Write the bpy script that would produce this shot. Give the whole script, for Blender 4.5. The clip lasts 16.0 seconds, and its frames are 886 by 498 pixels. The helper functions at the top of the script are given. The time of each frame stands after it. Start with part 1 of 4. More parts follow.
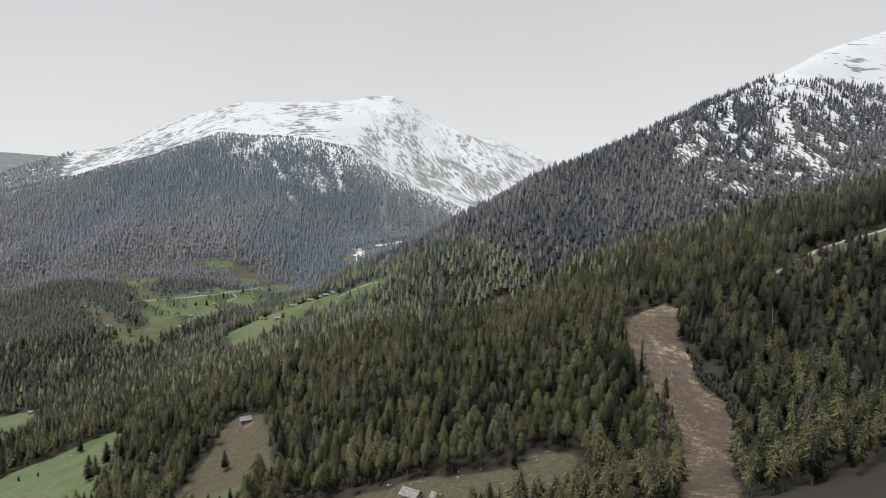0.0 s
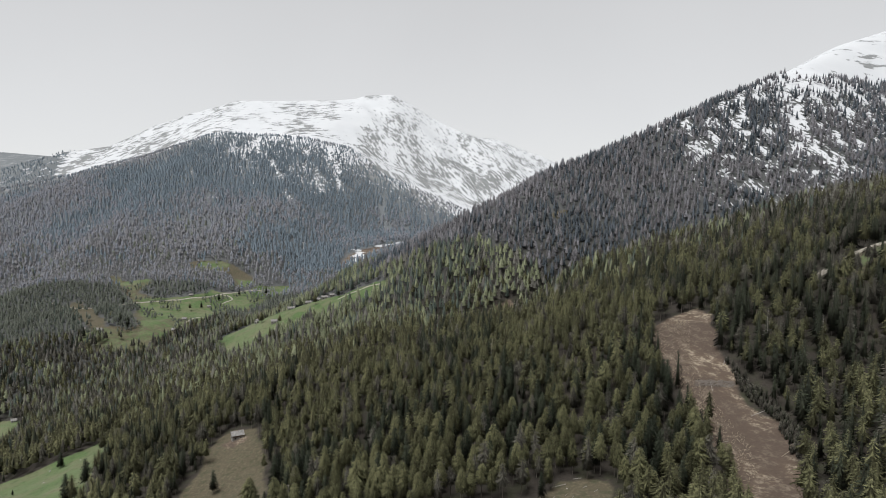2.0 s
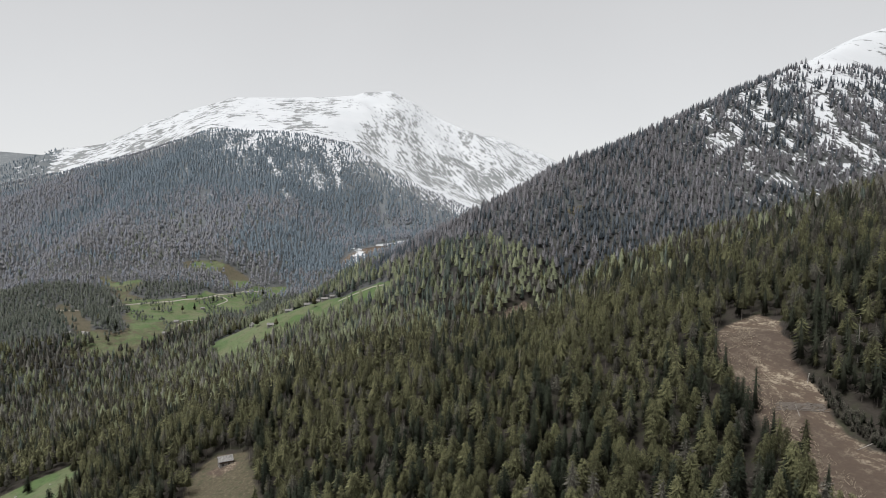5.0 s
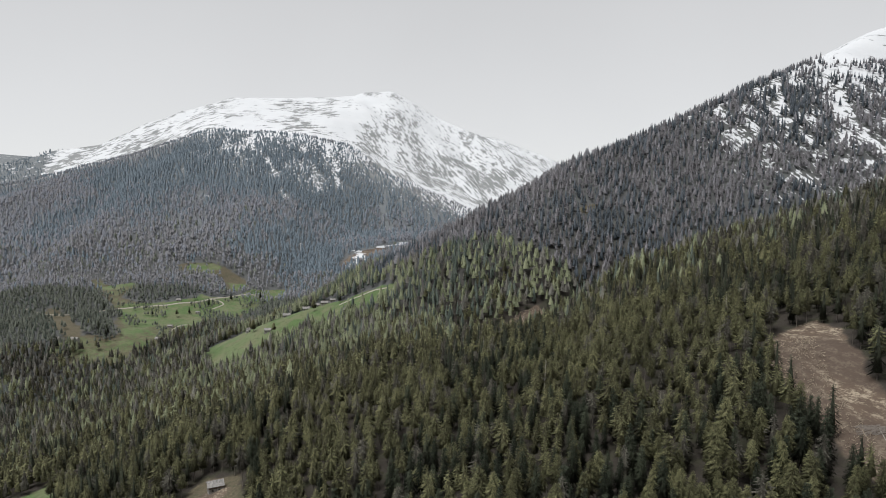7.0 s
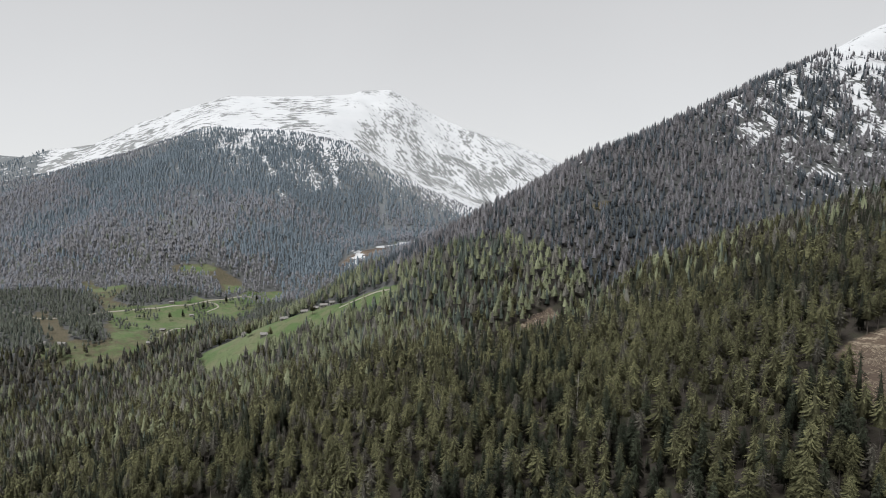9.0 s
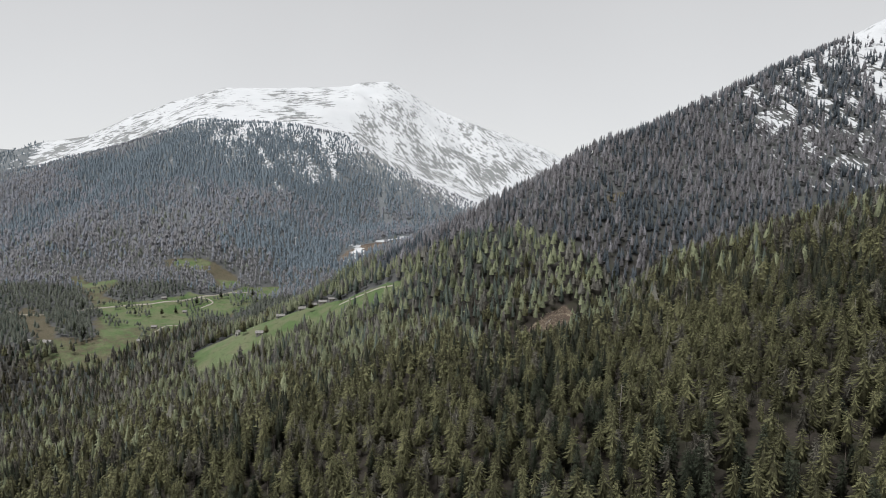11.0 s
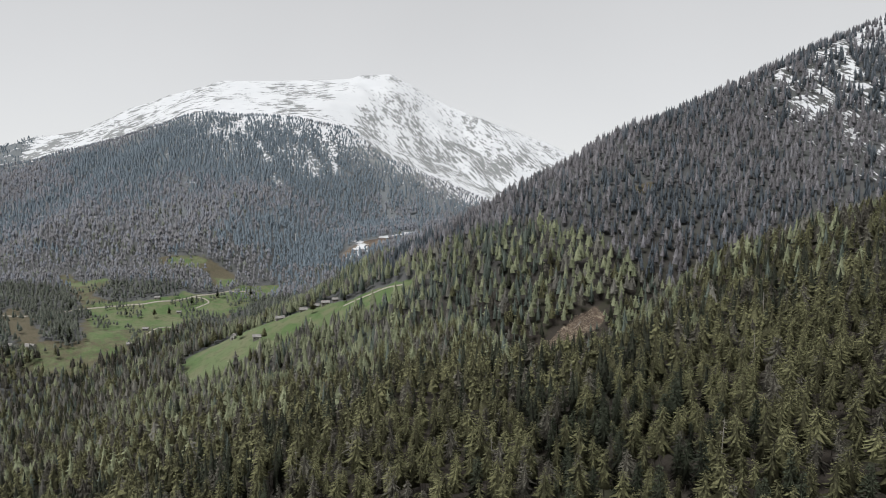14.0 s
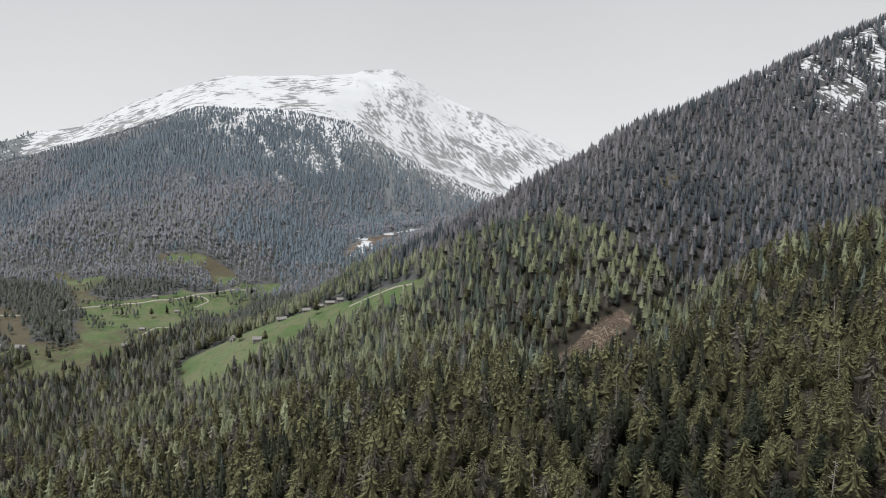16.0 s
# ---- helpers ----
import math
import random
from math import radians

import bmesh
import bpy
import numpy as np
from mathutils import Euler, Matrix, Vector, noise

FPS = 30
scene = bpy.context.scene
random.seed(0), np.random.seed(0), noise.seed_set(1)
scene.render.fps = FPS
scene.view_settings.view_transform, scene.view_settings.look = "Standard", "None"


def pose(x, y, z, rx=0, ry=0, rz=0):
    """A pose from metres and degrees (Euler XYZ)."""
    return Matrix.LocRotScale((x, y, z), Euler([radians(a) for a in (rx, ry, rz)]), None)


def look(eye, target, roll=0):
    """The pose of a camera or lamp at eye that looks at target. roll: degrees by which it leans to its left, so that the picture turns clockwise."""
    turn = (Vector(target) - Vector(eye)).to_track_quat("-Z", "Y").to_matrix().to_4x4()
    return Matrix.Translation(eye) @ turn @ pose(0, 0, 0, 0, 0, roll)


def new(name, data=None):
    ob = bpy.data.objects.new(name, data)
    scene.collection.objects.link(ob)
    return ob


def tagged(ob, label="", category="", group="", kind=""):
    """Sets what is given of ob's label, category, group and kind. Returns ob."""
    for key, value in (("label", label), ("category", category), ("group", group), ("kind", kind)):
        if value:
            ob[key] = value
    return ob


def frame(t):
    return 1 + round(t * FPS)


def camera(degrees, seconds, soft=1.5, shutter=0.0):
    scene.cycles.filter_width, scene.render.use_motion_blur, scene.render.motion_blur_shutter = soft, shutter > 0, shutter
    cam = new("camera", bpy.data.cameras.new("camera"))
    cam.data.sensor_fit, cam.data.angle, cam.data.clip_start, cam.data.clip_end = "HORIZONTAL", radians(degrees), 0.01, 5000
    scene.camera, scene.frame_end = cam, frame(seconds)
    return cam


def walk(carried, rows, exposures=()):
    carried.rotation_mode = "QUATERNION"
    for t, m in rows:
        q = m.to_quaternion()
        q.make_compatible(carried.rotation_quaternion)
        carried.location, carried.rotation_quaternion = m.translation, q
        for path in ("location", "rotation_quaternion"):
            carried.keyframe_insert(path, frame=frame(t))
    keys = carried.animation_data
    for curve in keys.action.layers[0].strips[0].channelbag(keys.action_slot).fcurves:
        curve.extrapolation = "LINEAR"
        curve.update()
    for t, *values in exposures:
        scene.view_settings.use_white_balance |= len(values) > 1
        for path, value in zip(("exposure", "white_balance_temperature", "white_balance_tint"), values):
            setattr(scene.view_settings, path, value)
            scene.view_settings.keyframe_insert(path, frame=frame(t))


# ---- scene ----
cam = camera(68, 16.0, soft=1.0)
# seconds, eye, (turn to the left, tilt up, roll) in degrees
PATH = [
    (0, (0.00, 0.00, 300.00), (-0.001, -4.997, 0.119)),
    (1, (-3.00, 15.05, 298.31), (-0.080, -4.944, 0.165)),
    (2, (-6.03, 30.14, 296.59), (-0.150, -4.894, 0.184)),
    (3, (-9.12, 45.33, 294.81), (-0.215, -4.860, 0.174)),
    (4, (-12.30, 60.64, 292.94), (-0.267, -4.867, 0.154)),
    (5.2, (-16.25, 79.23, 290.57), (-0.289, -4.896, 0.139)),
    (6.4, (-20.32, 98.06, 288.15), (-0.346, -4.755, 0.086)),
    (7.4, (-23.78, 113.91, 286.17), (-0.444, -4.656, 0.015)),
    (8.4, (-27.26, 129.90, 284.32), (-0.550, -4.620, -0.074)),
    (9.4, (-30.76, 145.98, 282.60), (-0.652, -4.696, -0.117)),
    (10.4, (-34.24, 162.04, 280.99), (-0.780, -4.969, -0.042)),
    (11.4, (-37.69, 178.00, 279.44), (-0.862, -5.173, -0.011)),
    (12.2, (-40.41, 190.61, 278.22), (-0.874, -5.242, -0.053)),
    (13, (-43.10, 203.07, 277.01), (-0.855, -5.293, -0.129)),
    (13.8, (-45.77, 215.40, 275.80), (-0.843, -5.408, -0.206)),
    (14.6, (-48.41, 227.64, 274.59), (-0.819, -5.556, -0.244)),
    (15.3, (-50.71, 238.29, 273.53), (-0.743, -5.629, -0.216)),
    (16, (-53.00, 248.92, 272.47), (-0.632, -5.660, -0.150)),
]


def aim(eye, angles):
    turn, tilt, roll = (radians(a) for a in angles)
    ahead = Vector((-math.sin(turn) * math.cos(tilt), math.cos(turn) * math.cos(tilt), math.sin(tilt)))
    return look(eye, Vector(eye) + ahead * 100, angles[2])


walk(cam, [(t, aim(eye, angles)) for t, eye, angles in PATH], [(0, 0.32), (16, 0.32)])

# ---- overcast daylight ----
world = bpy.data.worlds.new("world")
scene.world = world
world.use_nodes = True
wn = world.node_tree
wn.nodes.clear()
sky = wn.nodes.new("ShaderNodeTexSky")
sky.sky_type, sky.sun_disc = "NISHITA", False
sky.sun_elevation, sky.sun_rotation, sky.altitude = radians(65), radians(238), 1800
place = wn.nodes.new("ShaderNodeTexCoord")
split = wn.nodes.new("ShaderNodeSeparateXYZ")
wn.links.new(place.outputs["Generated"], split.inputs[0])
fade = wn.nodes.new("ShaderNodeValToRGB")
fade.color_ramp.elements[0].position, fade.color_ramp.elements[0].color = 0.05, (0.80, 0.805, 0.81, 1)
fade.color_ramp.elements[1].position, fade.color_ramp.elements[1].color = 0.42, (0.57, 0.57, 0.575, 1)
wn.links.new(split.outputs[2], fade.inputs[0])
drift = wn.nodes.new("ShaderNodeTexNoise")
drift.inputs["Scale"].default_value, drift.inputs["Detail"].default_value = 2.2, 5
wn.links.new(place.outputs["Generated"], drift.inputs["Vector"])
cloud = wn.nodes.new("ShaderNodeMapRange")
cloud.inputs["To Min"].default_value, cloud.inputs["To Max"].default_value = 0.93, 1.07
wn.links.new(drift.outputs[0], cloud.inputs[0])
veil = wn.nodes.new("ShaderNodeMix")
veil.data_type, veil.blend_type = "RGBA", "MULTIPLY"
veil.inputs[0].default_value = 1
wn.links.new(fade.outputs[0], veil.inputs[6])
wn.links.new(cloud.outputs[0], veil.inputs[7])
blue = wn.nodes.new("ShaderNodeBackground")
blue.inputs[1].default_value = 0.005
wn.links.new(sky.outputs[0], blue.inputs[0])
grey = wn.nodes.new("ShaderNodeBackground")
grey.inputs[1].default_value = 0.75
wn.links.new(veil.outputs[2], grey.inputs[0])
both = wn.nodes.new("ShaderNodeAddShader")
wn.links.new(blue.outputs[0], both.inputs[0])
wn.links.new(grey.outputs[0], both.inputs[1])
world_out = wn.nodes.new("ShaderNodeOutputWorld")
wn.links.new(both.outputs[0], world_out.inputs[0])

sun_data = bpy.data.lights.new("sun", "SUN")
sun_data.energy, sun_data.angle, sun_data.color = 4.0, radians(40), (1.0, 0.99, 0.97)
sun = new("sun", sun_data)
sun.matrix_world = look((-420, -300, 1500), (0, 0, 100))


# ---- materials ----
class Shader:
    """A node material with short ways to add nodes."""

    def __init__(self, name, rough=0.8):
        self.mat = bpy.data.materials.new(name)
        self.mat.use_nodes = True
        self.tree = self.mat.node_tree
        self.bsdf = self.tree.nodes["Principled BSDF"]
        self.bsdf.inputs["Roughness"].default_value = rough
        self.bsdf.inputs["Specular IOR Level"].default_value = 0.25
        self.where = self.tree.nodes.new("ShaderNodeNewGeometry").outputs["Position"]

    def link(self, a, b):
        self.tree.links.new(a, b)

    def put(self, socket, value):
        if hasattr(value, "links"):
            self.link(value, socket)
        else:
            socket.default_value = value

    def noise(self, size, detail=4, stretch=(1, 1, 1), turn=0, rough=0.55):
        """Noise over the land with features of about size metres."""
        m = self.tree.nodes.new("ShaderNodeMapping")
        m.vector_type = "TEXTURE"
        m.inputs["Rotation"].default_value = (0, 0, radians(turn))
        m.inputs["Scale"].default_value = [size * s for s in stretch]
        self.link(self.where, m.inputs["Vector"])
        n = self.tree.nodes.new("ShaderNodeTexNoise")
        n.inputs["Scale"].default_value, n.inputs["Detail"].default_value = 1.0, detail
        n.inputs["Roughness"].default_value = rough
        self.link(m.outputs[0], n.inputs["Vector"])
        return n.outputs[0]

    def attr(self, name):
        a = self.tree.nodes.new("ShaderNodeAttribute")
        a.attribute_name = name
        return a.outputs["Fac"]

    def object_random(self):
        return self.tree.nodes.new("ShaderNodeObjectInfo").outputs["Random"]

    def island_random(self):
        return self.tree.nodes.new("ShaderNodeNewGeometry").outputs["Random Per Island"]

    def math(self, op, a, b=0.0):
        n = self.tree.nodes.new("ShaderNodeMath")
        n.operation = op
        self.put(n.inputs[0], a)
        self.put(n.inputs[1], b)
        return n.outputs[0]

    def step(self, value, low, high, to_low=0.0, to_high=1.0):
        n = self.tree.nodes.new("ShaderNodeMapRange")
        n.interpolation_type = "SMOOTHSTEP"
        for k, v in enumerate((value, low, high, to_low, to_high)):
            self.put(n.inputs[k], v)
        return n.outputs[0]

    def mix(self, amount, a, b, blend="MIX"):
        n = self.tree.nodes.new("ShaderNodeMix")
        n.data_type, n.blend_type = "RGBA", blend
        self.put(n.inputs[0], amount)
        for socket, v in ((n.inputs[6], a), (n.inputs[7], b)):
            self.put(socket, (*v, 1) if isinstance(v, tuple) else v)
        return n.outputs[2]

    def colour(self, value):
        self.put(self.bsdf.inputs["Base Color"], (*value, 1) if isinstance(value, tuple) else value)
        return self

    def relief(self, height, strength, distance):
        b = self.tree.nodes.new("ShaderNodeBump")
        b.inputs["Strength"].default_value, b.inputs["Distance"].default_value = strength, distance
        self.link(height, b.inputs["Height"])
        self.link(b.outputs[0], self.bsdf.inputs["Normal"])
        return self


def ground_material():
    s = Shader("alpine_ground", 0.95)
    fine, mid, broad = s.noise(1.1, 5), s.noise(7, 4), s.noise(60, 4)
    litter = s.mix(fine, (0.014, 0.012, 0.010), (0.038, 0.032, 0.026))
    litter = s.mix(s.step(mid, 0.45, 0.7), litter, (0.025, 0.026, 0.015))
    grass = s.mix(mid, (0.041, 0.074, 0.024), (0.066, 0.103, 0.038))
    grass = s.mix(s.step(broad, 0.4, 0.7), grass, (0.084, 0.106, 0.052))
    grass = s.mix(s.step(fine, 0.5, 0.85, 0, 0.5), grass, (0.115, 0.124, 0.066))
    grass = s.mix(s.step(s.noise(16, 5), 0.42, 0.62, 0, 0.65), grass, (0.105, 0.102, 0.062))
    grass = s.mix(s.step(s.noise(3.2, 3), 0.5, 0.7, 0, 0.5), grass, (0.036, 0.053, 0.022))
    dry = s.mix(mid, (0.072, 0.060, 0.039), (0.050, 0.044, 0.028))
    dry = s.mix(s.step(fine, 0.45, 0.75), dry, (0.098, 0.084, 0.058))
    dry = s.mix(s.step(s.noise(2.6, 4), 0.5, 0.66, 0, 0.7), dry, (0.038, 0.042, 0.022))
    earth = s.mix(s.noise(5, 5), (0.050, 0.036, 0.027), (0.088, 0.064, 0.047))
    pale = s.noise(3.2, 6, (0.8, 1.8, 1), 24, 0.7)
    earth = s.mix(s.math("MULTIPLY", s.step(pale, 0.46, 0.62, 0, 0.75), s.step(s.noise(0.9, 3), 0.36, 0.56)), earth, (0.27, 0.23, 0.175))
    earth = s.mix(s.step(s.noise(24, 4, (0.7, 1.6, 1), 10), 0.42, 0.58, 0.8, 0), earth, s.mix(fine, (0.040, 0.029, 0.023), (0.070, 0.052, 0.040)))
    ragged = s.math("MULTIPLY", s.math("SUBTRACT", mid, 0.5), 0.7)
    # haze painted on the floor of the farther larch woods: litter paled blue-grey
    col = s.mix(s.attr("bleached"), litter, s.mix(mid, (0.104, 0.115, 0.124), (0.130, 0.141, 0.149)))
    for name, paint in (("dry", dry), ("meadow", grass), ("earth", earth)):
        col = s.mix(s.step(s.math("ADD", s.attr(name), ragged), 0.35, 0.65), col, paint)
    # rock and heath that the snow leaves bare
    heath = s.mix(s.noise(9, 5), (0.115, 0.122, 0.124), (0.20, 0.206, 0.208))
    high = s.step(s.attr("high"), 0.3, 0.7)
    col = s.mix(high, col, heath)
    streak_top = s.noise(13, 8, (3.6, 1.1, 1), 14, 0.66)
    streak_side = s.noise(14, 8, (0.5, 6.5, 1), 30, 0.64)
    streak = s.mix(s.attr("flank"), streak_top, streak_side)
    streak = s.mix(s.attr("wooded"), streak, s.noise(6.5, 6, (0.6, 2.6, 1), 12, 0.65))
    wide_melt = s.math("MULTIPLY", s.math("MULTIPLY", s.math("SUBTRACT", s.noise(130, 5), 0.5), 1.7), s.math("SUBTRACT", 1.0, s.attr("wooded")))
    cover = s.math("ADD", s.math("ADD", s.attr("snow"), s.math("MULTIPLY", wide_melt, s.step(s.attr("snow"), 0.2, 0.4))), s.math("MULTIPLY", s.math("SUBTRACT", streak, 0.5), 2.7))
    cover = s.math("ADD", cover, s.math("MULTIPLY", s.math("SUBTRACT", s.noise(6, 3), 0.5), 0.3))
    white = s.math("MULTIPLY", s.step(cover, 0.44, 0.54), s.step(s.attr("snow"), 0.03, 0.12))
    col = s.mix(white, col, s.mix(broad, (0.385, 0.40, 0.42), (0.46, 0.47, 0.485)))
    s.colour(col)
    s.relief(s.math("ADD", fine, s.math("MULTIPLY", mid, 2.0)), 0.5, 0.5)
    return s.mat


def foliage_material(name, shade, light, tip, spread=0.6, dark=0.72, bright=1.2, inner_shade=True):
    """Needles, thin enough to let some light through: from a deep to a light tone, each tree at its own place between them."""
    s = Shader(name, 0.85)
    s.bsdf.inputs["Specular IOR Level"].default_value = 0.12
    own = s.math("FRACT", s.math("ADD", s.attr("tint"), s.object_random()))
    patch = s.noise(38, 3)
    tone = s.math("ADD", s.math("MULTIPLY", own, spread), s.math("MULTIPLY", s.math("SUBTRACT", patch, 0.35), 1.0))
    col = s.mix(s.step(tone, 0.0, 0.85), shade, light)
    col = s.mix(s.step(s.noise(0.8, 3), 0.45, 0.75, 0, 0.55), col, tip)
    # shade painted in: crowns darken to twig brown inside and low, needles outside
    if inner_shade:
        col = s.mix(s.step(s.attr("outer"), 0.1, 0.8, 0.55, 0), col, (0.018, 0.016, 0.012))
    grain = s.step(s.noise(0.5, 2), 0.32, 0.68, dark, bright)
    shade_grain = s.tree.nodes.new("ShaderNodeVectorMath")
    shade_grain.operation = "SCALE"
    s.link(col, shade_grain.inputs[0])
    s.link(grain, shade_grain.inputs["Scale"])
    col = shade_grain.outputs[0]
    s.colour(col)
    # soft light round the whole crown
    way = s.tree.nodes.new("ShaderNodeAttribute")
    way.attribute_name = "facing"
    turned = s.tree.nodes.new("ShaderNodeVectorTransform")
    turned.vector_type, turned.convert_from, turned.convert_to = "NORMAL", "OBJECT", "WORLD"
    s.link(way.outputs["Vector"], turned.inputs[0])
    blend = s.tree.nodes.new("ShaderNodeMix")
    blend.data_type = "VECTOR"
    blend.inputs[0].default_value = 0.8
    s.link(s.tree.nodes.new("ShaderNodeNewGeometry").outputs["Normal"], blend.inputs[4])
    s.link(turned.outputs[0], blend.inputs[5])
    even = s.tree.nodes.new("ShaderNodeVectorMath")
    even.operation = "NORMALIZE"
    s.link(blend.outputs[1], even.inputs[0])
    s.link(even.outputs[0], s.bsdf.inputs["Normal"])
    glow = s.tree.nodes.new("ShaderNodeBsdfTranslucent")
    s.link(col, glow.inputs[0])
    both = s.tree.nodes.new("ShaderNodeMixShader")
    both.inputs[0].default_value = 0.06
    s.link(s.bsdf.outputs[0], both.inputs[1])
    s.link(glow.outputs[0], both.inputs[2])
    s.link(both.outputs[0], s.tree.nodes["Material Output"].inputs[0])
    return s.mat


def bark_material(name, dark, light):
    s = Shader(name, 0.95)
    s.colour(s.mix(s.noise(0.35, 4, (1, 1, 4)), dark, light))
    return s.mat


def plain_material(name, dark, light, size=0.6, rough=0.85, stretch=(1, 1, 1)):
    s = Shader(name, rough)
    n = s.noise(size, 5, stretch)
    s.colour(s.mix(s.step(n, 0.3, 0.7), dark, light))
    s.relief(n, 0.3, 0.03)
    return s.mat


GROUND = ground_material()
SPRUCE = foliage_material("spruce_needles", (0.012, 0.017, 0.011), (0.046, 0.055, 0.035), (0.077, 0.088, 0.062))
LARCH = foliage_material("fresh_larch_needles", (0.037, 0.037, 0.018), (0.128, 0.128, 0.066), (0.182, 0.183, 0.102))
# basin larches: haze of the distance painted into the twig colour
LARCH_HAZE = foliage_material("silvery_larch_twigs", (0.069, 0.076, 0.062), (0.120, 0.132, 0.109), (0.150, 0.163, 0.139), 0.6, 0.8, 1.15, False)
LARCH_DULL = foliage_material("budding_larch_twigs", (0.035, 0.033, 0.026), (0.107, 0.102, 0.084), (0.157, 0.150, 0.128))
# farther trees: haze painted into their colours, paler, bluer and flatter than near ones
SPRUCE_HAZE = foliage_material("blue_spruce_needles", (0.041, 0.052, 0.061), (0.099, 0.115, 0.132), (0.140, 0.156, 0.176), 0.6, 0.8, 1.15, False)
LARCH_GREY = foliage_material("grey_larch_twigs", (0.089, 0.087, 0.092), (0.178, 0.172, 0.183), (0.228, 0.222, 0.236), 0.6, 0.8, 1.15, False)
LARCH_HAZE_PALE = foliage_material("mossy_larch_twigs", (0.104, 0.104, 0.113), (0.196, 0.194, 0.210), (0.252, 0.249, 0.269), 0.6, 0.8, 1.15, False)
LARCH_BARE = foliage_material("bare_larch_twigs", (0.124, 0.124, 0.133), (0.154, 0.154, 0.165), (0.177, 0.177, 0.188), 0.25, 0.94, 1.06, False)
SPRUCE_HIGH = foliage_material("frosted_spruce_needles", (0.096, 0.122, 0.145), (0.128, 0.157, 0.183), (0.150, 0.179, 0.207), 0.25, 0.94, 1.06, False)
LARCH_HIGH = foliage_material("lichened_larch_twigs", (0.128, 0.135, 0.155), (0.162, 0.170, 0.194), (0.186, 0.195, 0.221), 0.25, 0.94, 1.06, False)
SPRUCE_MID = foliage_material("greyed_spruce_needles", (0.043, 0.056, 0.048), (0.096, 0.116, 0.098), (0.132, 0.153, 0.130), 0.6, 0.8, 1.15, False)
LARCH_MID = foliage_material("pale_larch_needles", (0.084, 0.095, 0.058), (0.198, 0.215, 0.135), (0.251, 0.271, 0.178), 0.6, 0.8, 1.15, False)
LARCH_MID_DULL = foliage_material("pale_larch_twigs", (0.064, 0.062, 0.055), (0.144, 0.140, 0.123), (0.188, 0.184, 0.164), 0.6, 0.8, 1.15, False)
BARK = bark_material("conifer_bark", (0.07, 0.058, 0.05), (0.19, 0.168, 0.148))

# ---- lie of the land: heights as functions of the plan ----
def hash2(ix, iy, seed):
    """A number from 0 to 1 for each lattice corner."""
    h = (ix.astype(np.int64) * 374761393 + iy.astype(np.int64) * 668265263 + seed * 974634541) & 0xFFFFFFFF
    h = ((h ^ (h >> 13)) * 1274126177) & 0xFFFFFFFF
    return ((h ^ (h >> 16)) & 0xFFFFFF) / float(0xFFFFFF)


def value_noise(x, y, seed=0):
    ix, iy = np.floor(x), np.floor(y)
    u, v = x - ix, y - iy
    u, v = u * u * u * (u * (u * 6 - 15) + 10), v * v * v * (v * (v * 6 - 15) + 10)
    a, b = hash2(ix, iy, seed), hash2(ix + 1, iy, seed)
    c, d = hash2(ix, iy + 1, seed), hash2(ix + 1, iy + 1, seed)
    return (a + (b - a) * u + (c - a) * v + (a - b - c + d) * u * v) * 2 - 1


def fbm(x, y, size, octaves=4, seed=0):
    total, gain = 0.0, 1.0
    for n in range(octaves):
        total = total + gain * value_noise(x / size + 17.3 * n, y / size - 9.1 * n, seed + n)
        size, gain = size / 2.03, gain * 0.5
    return total


def ramp(x, low, high):
    t = np.clip((x - low) / (high - low), 0, 1)
    return t * t * (3 - 2 * t)


def bump(x, y, cx, cy, sx, sy):
    return np.exp(-0.5 * (((x - cx) / sx) ** 2 + ((y - cy) / sy) ** 2))


def join_high(a, b, k):
    """The higher of two surfaces, with a rounded join."""
    h = np.clip(0.5 + 0.5 * (a - b) / k, 0, 1)
    return b + (a - b) * h + k * h * (1 - h)


def along(x, y, line):
    """The distance from a line of (x, y, z), its height at the nearest place, and the side (left +)."""
    best = np.full(np.shape(x), 1e9)
    high, side = np.zeros(np.shape(x)), np.zeros(np.shape(x))
    for (ax, ay, az), (bx, by, bz) in zip(line, line[1:]):
        dx, dy = bx - ax, by - ay
        t = np.clip(((x - ax) * dx + (y - ay) * dy) / (dx * dx + dy * dy), 0, 1)
        d = np.hypot(x - ax - t * dx, y - ay - t * dy)
        near = d < best
        best = np.where(near, d, best)
        high = np.where(near, az + t * (bz - az), high)
        side = np.where(near, np.sign(dx * (y - ay) - dy * (x - ax)), side)
    return best, high, side


def ridge(x, y, line, left, right, soft):
    """The height of a ridge along a line of (x, y, z): left and right give the drop at a distance, for either flank."""
    best = np.full(np.shape(x), -1e9)
    for (ax, ay, az), (bx, by, bz) in zip(line, line[1:]):
        dx, dy = bx - ax, by - ay
        long = math.hypot(dx, dy)
        t = np.clip(((x - ax) * dx + (y - ay) * dy) / (long * long), 0, 1)
        d = np.hypot(x - ax - t * dx, y - ay - t * dy)
        lean = 0.5 + 0.5 * np.clip((dx * (y - ay) - dy * (x - ax)) / long / (d + 1e-6), -1, 1)
        s = np.sqrt(d * d + soft * soft) - soft
        best = np.maximum(best, az + t * (bz - az) - lean * left(s) - (1 - lean) * right(s))
    return best


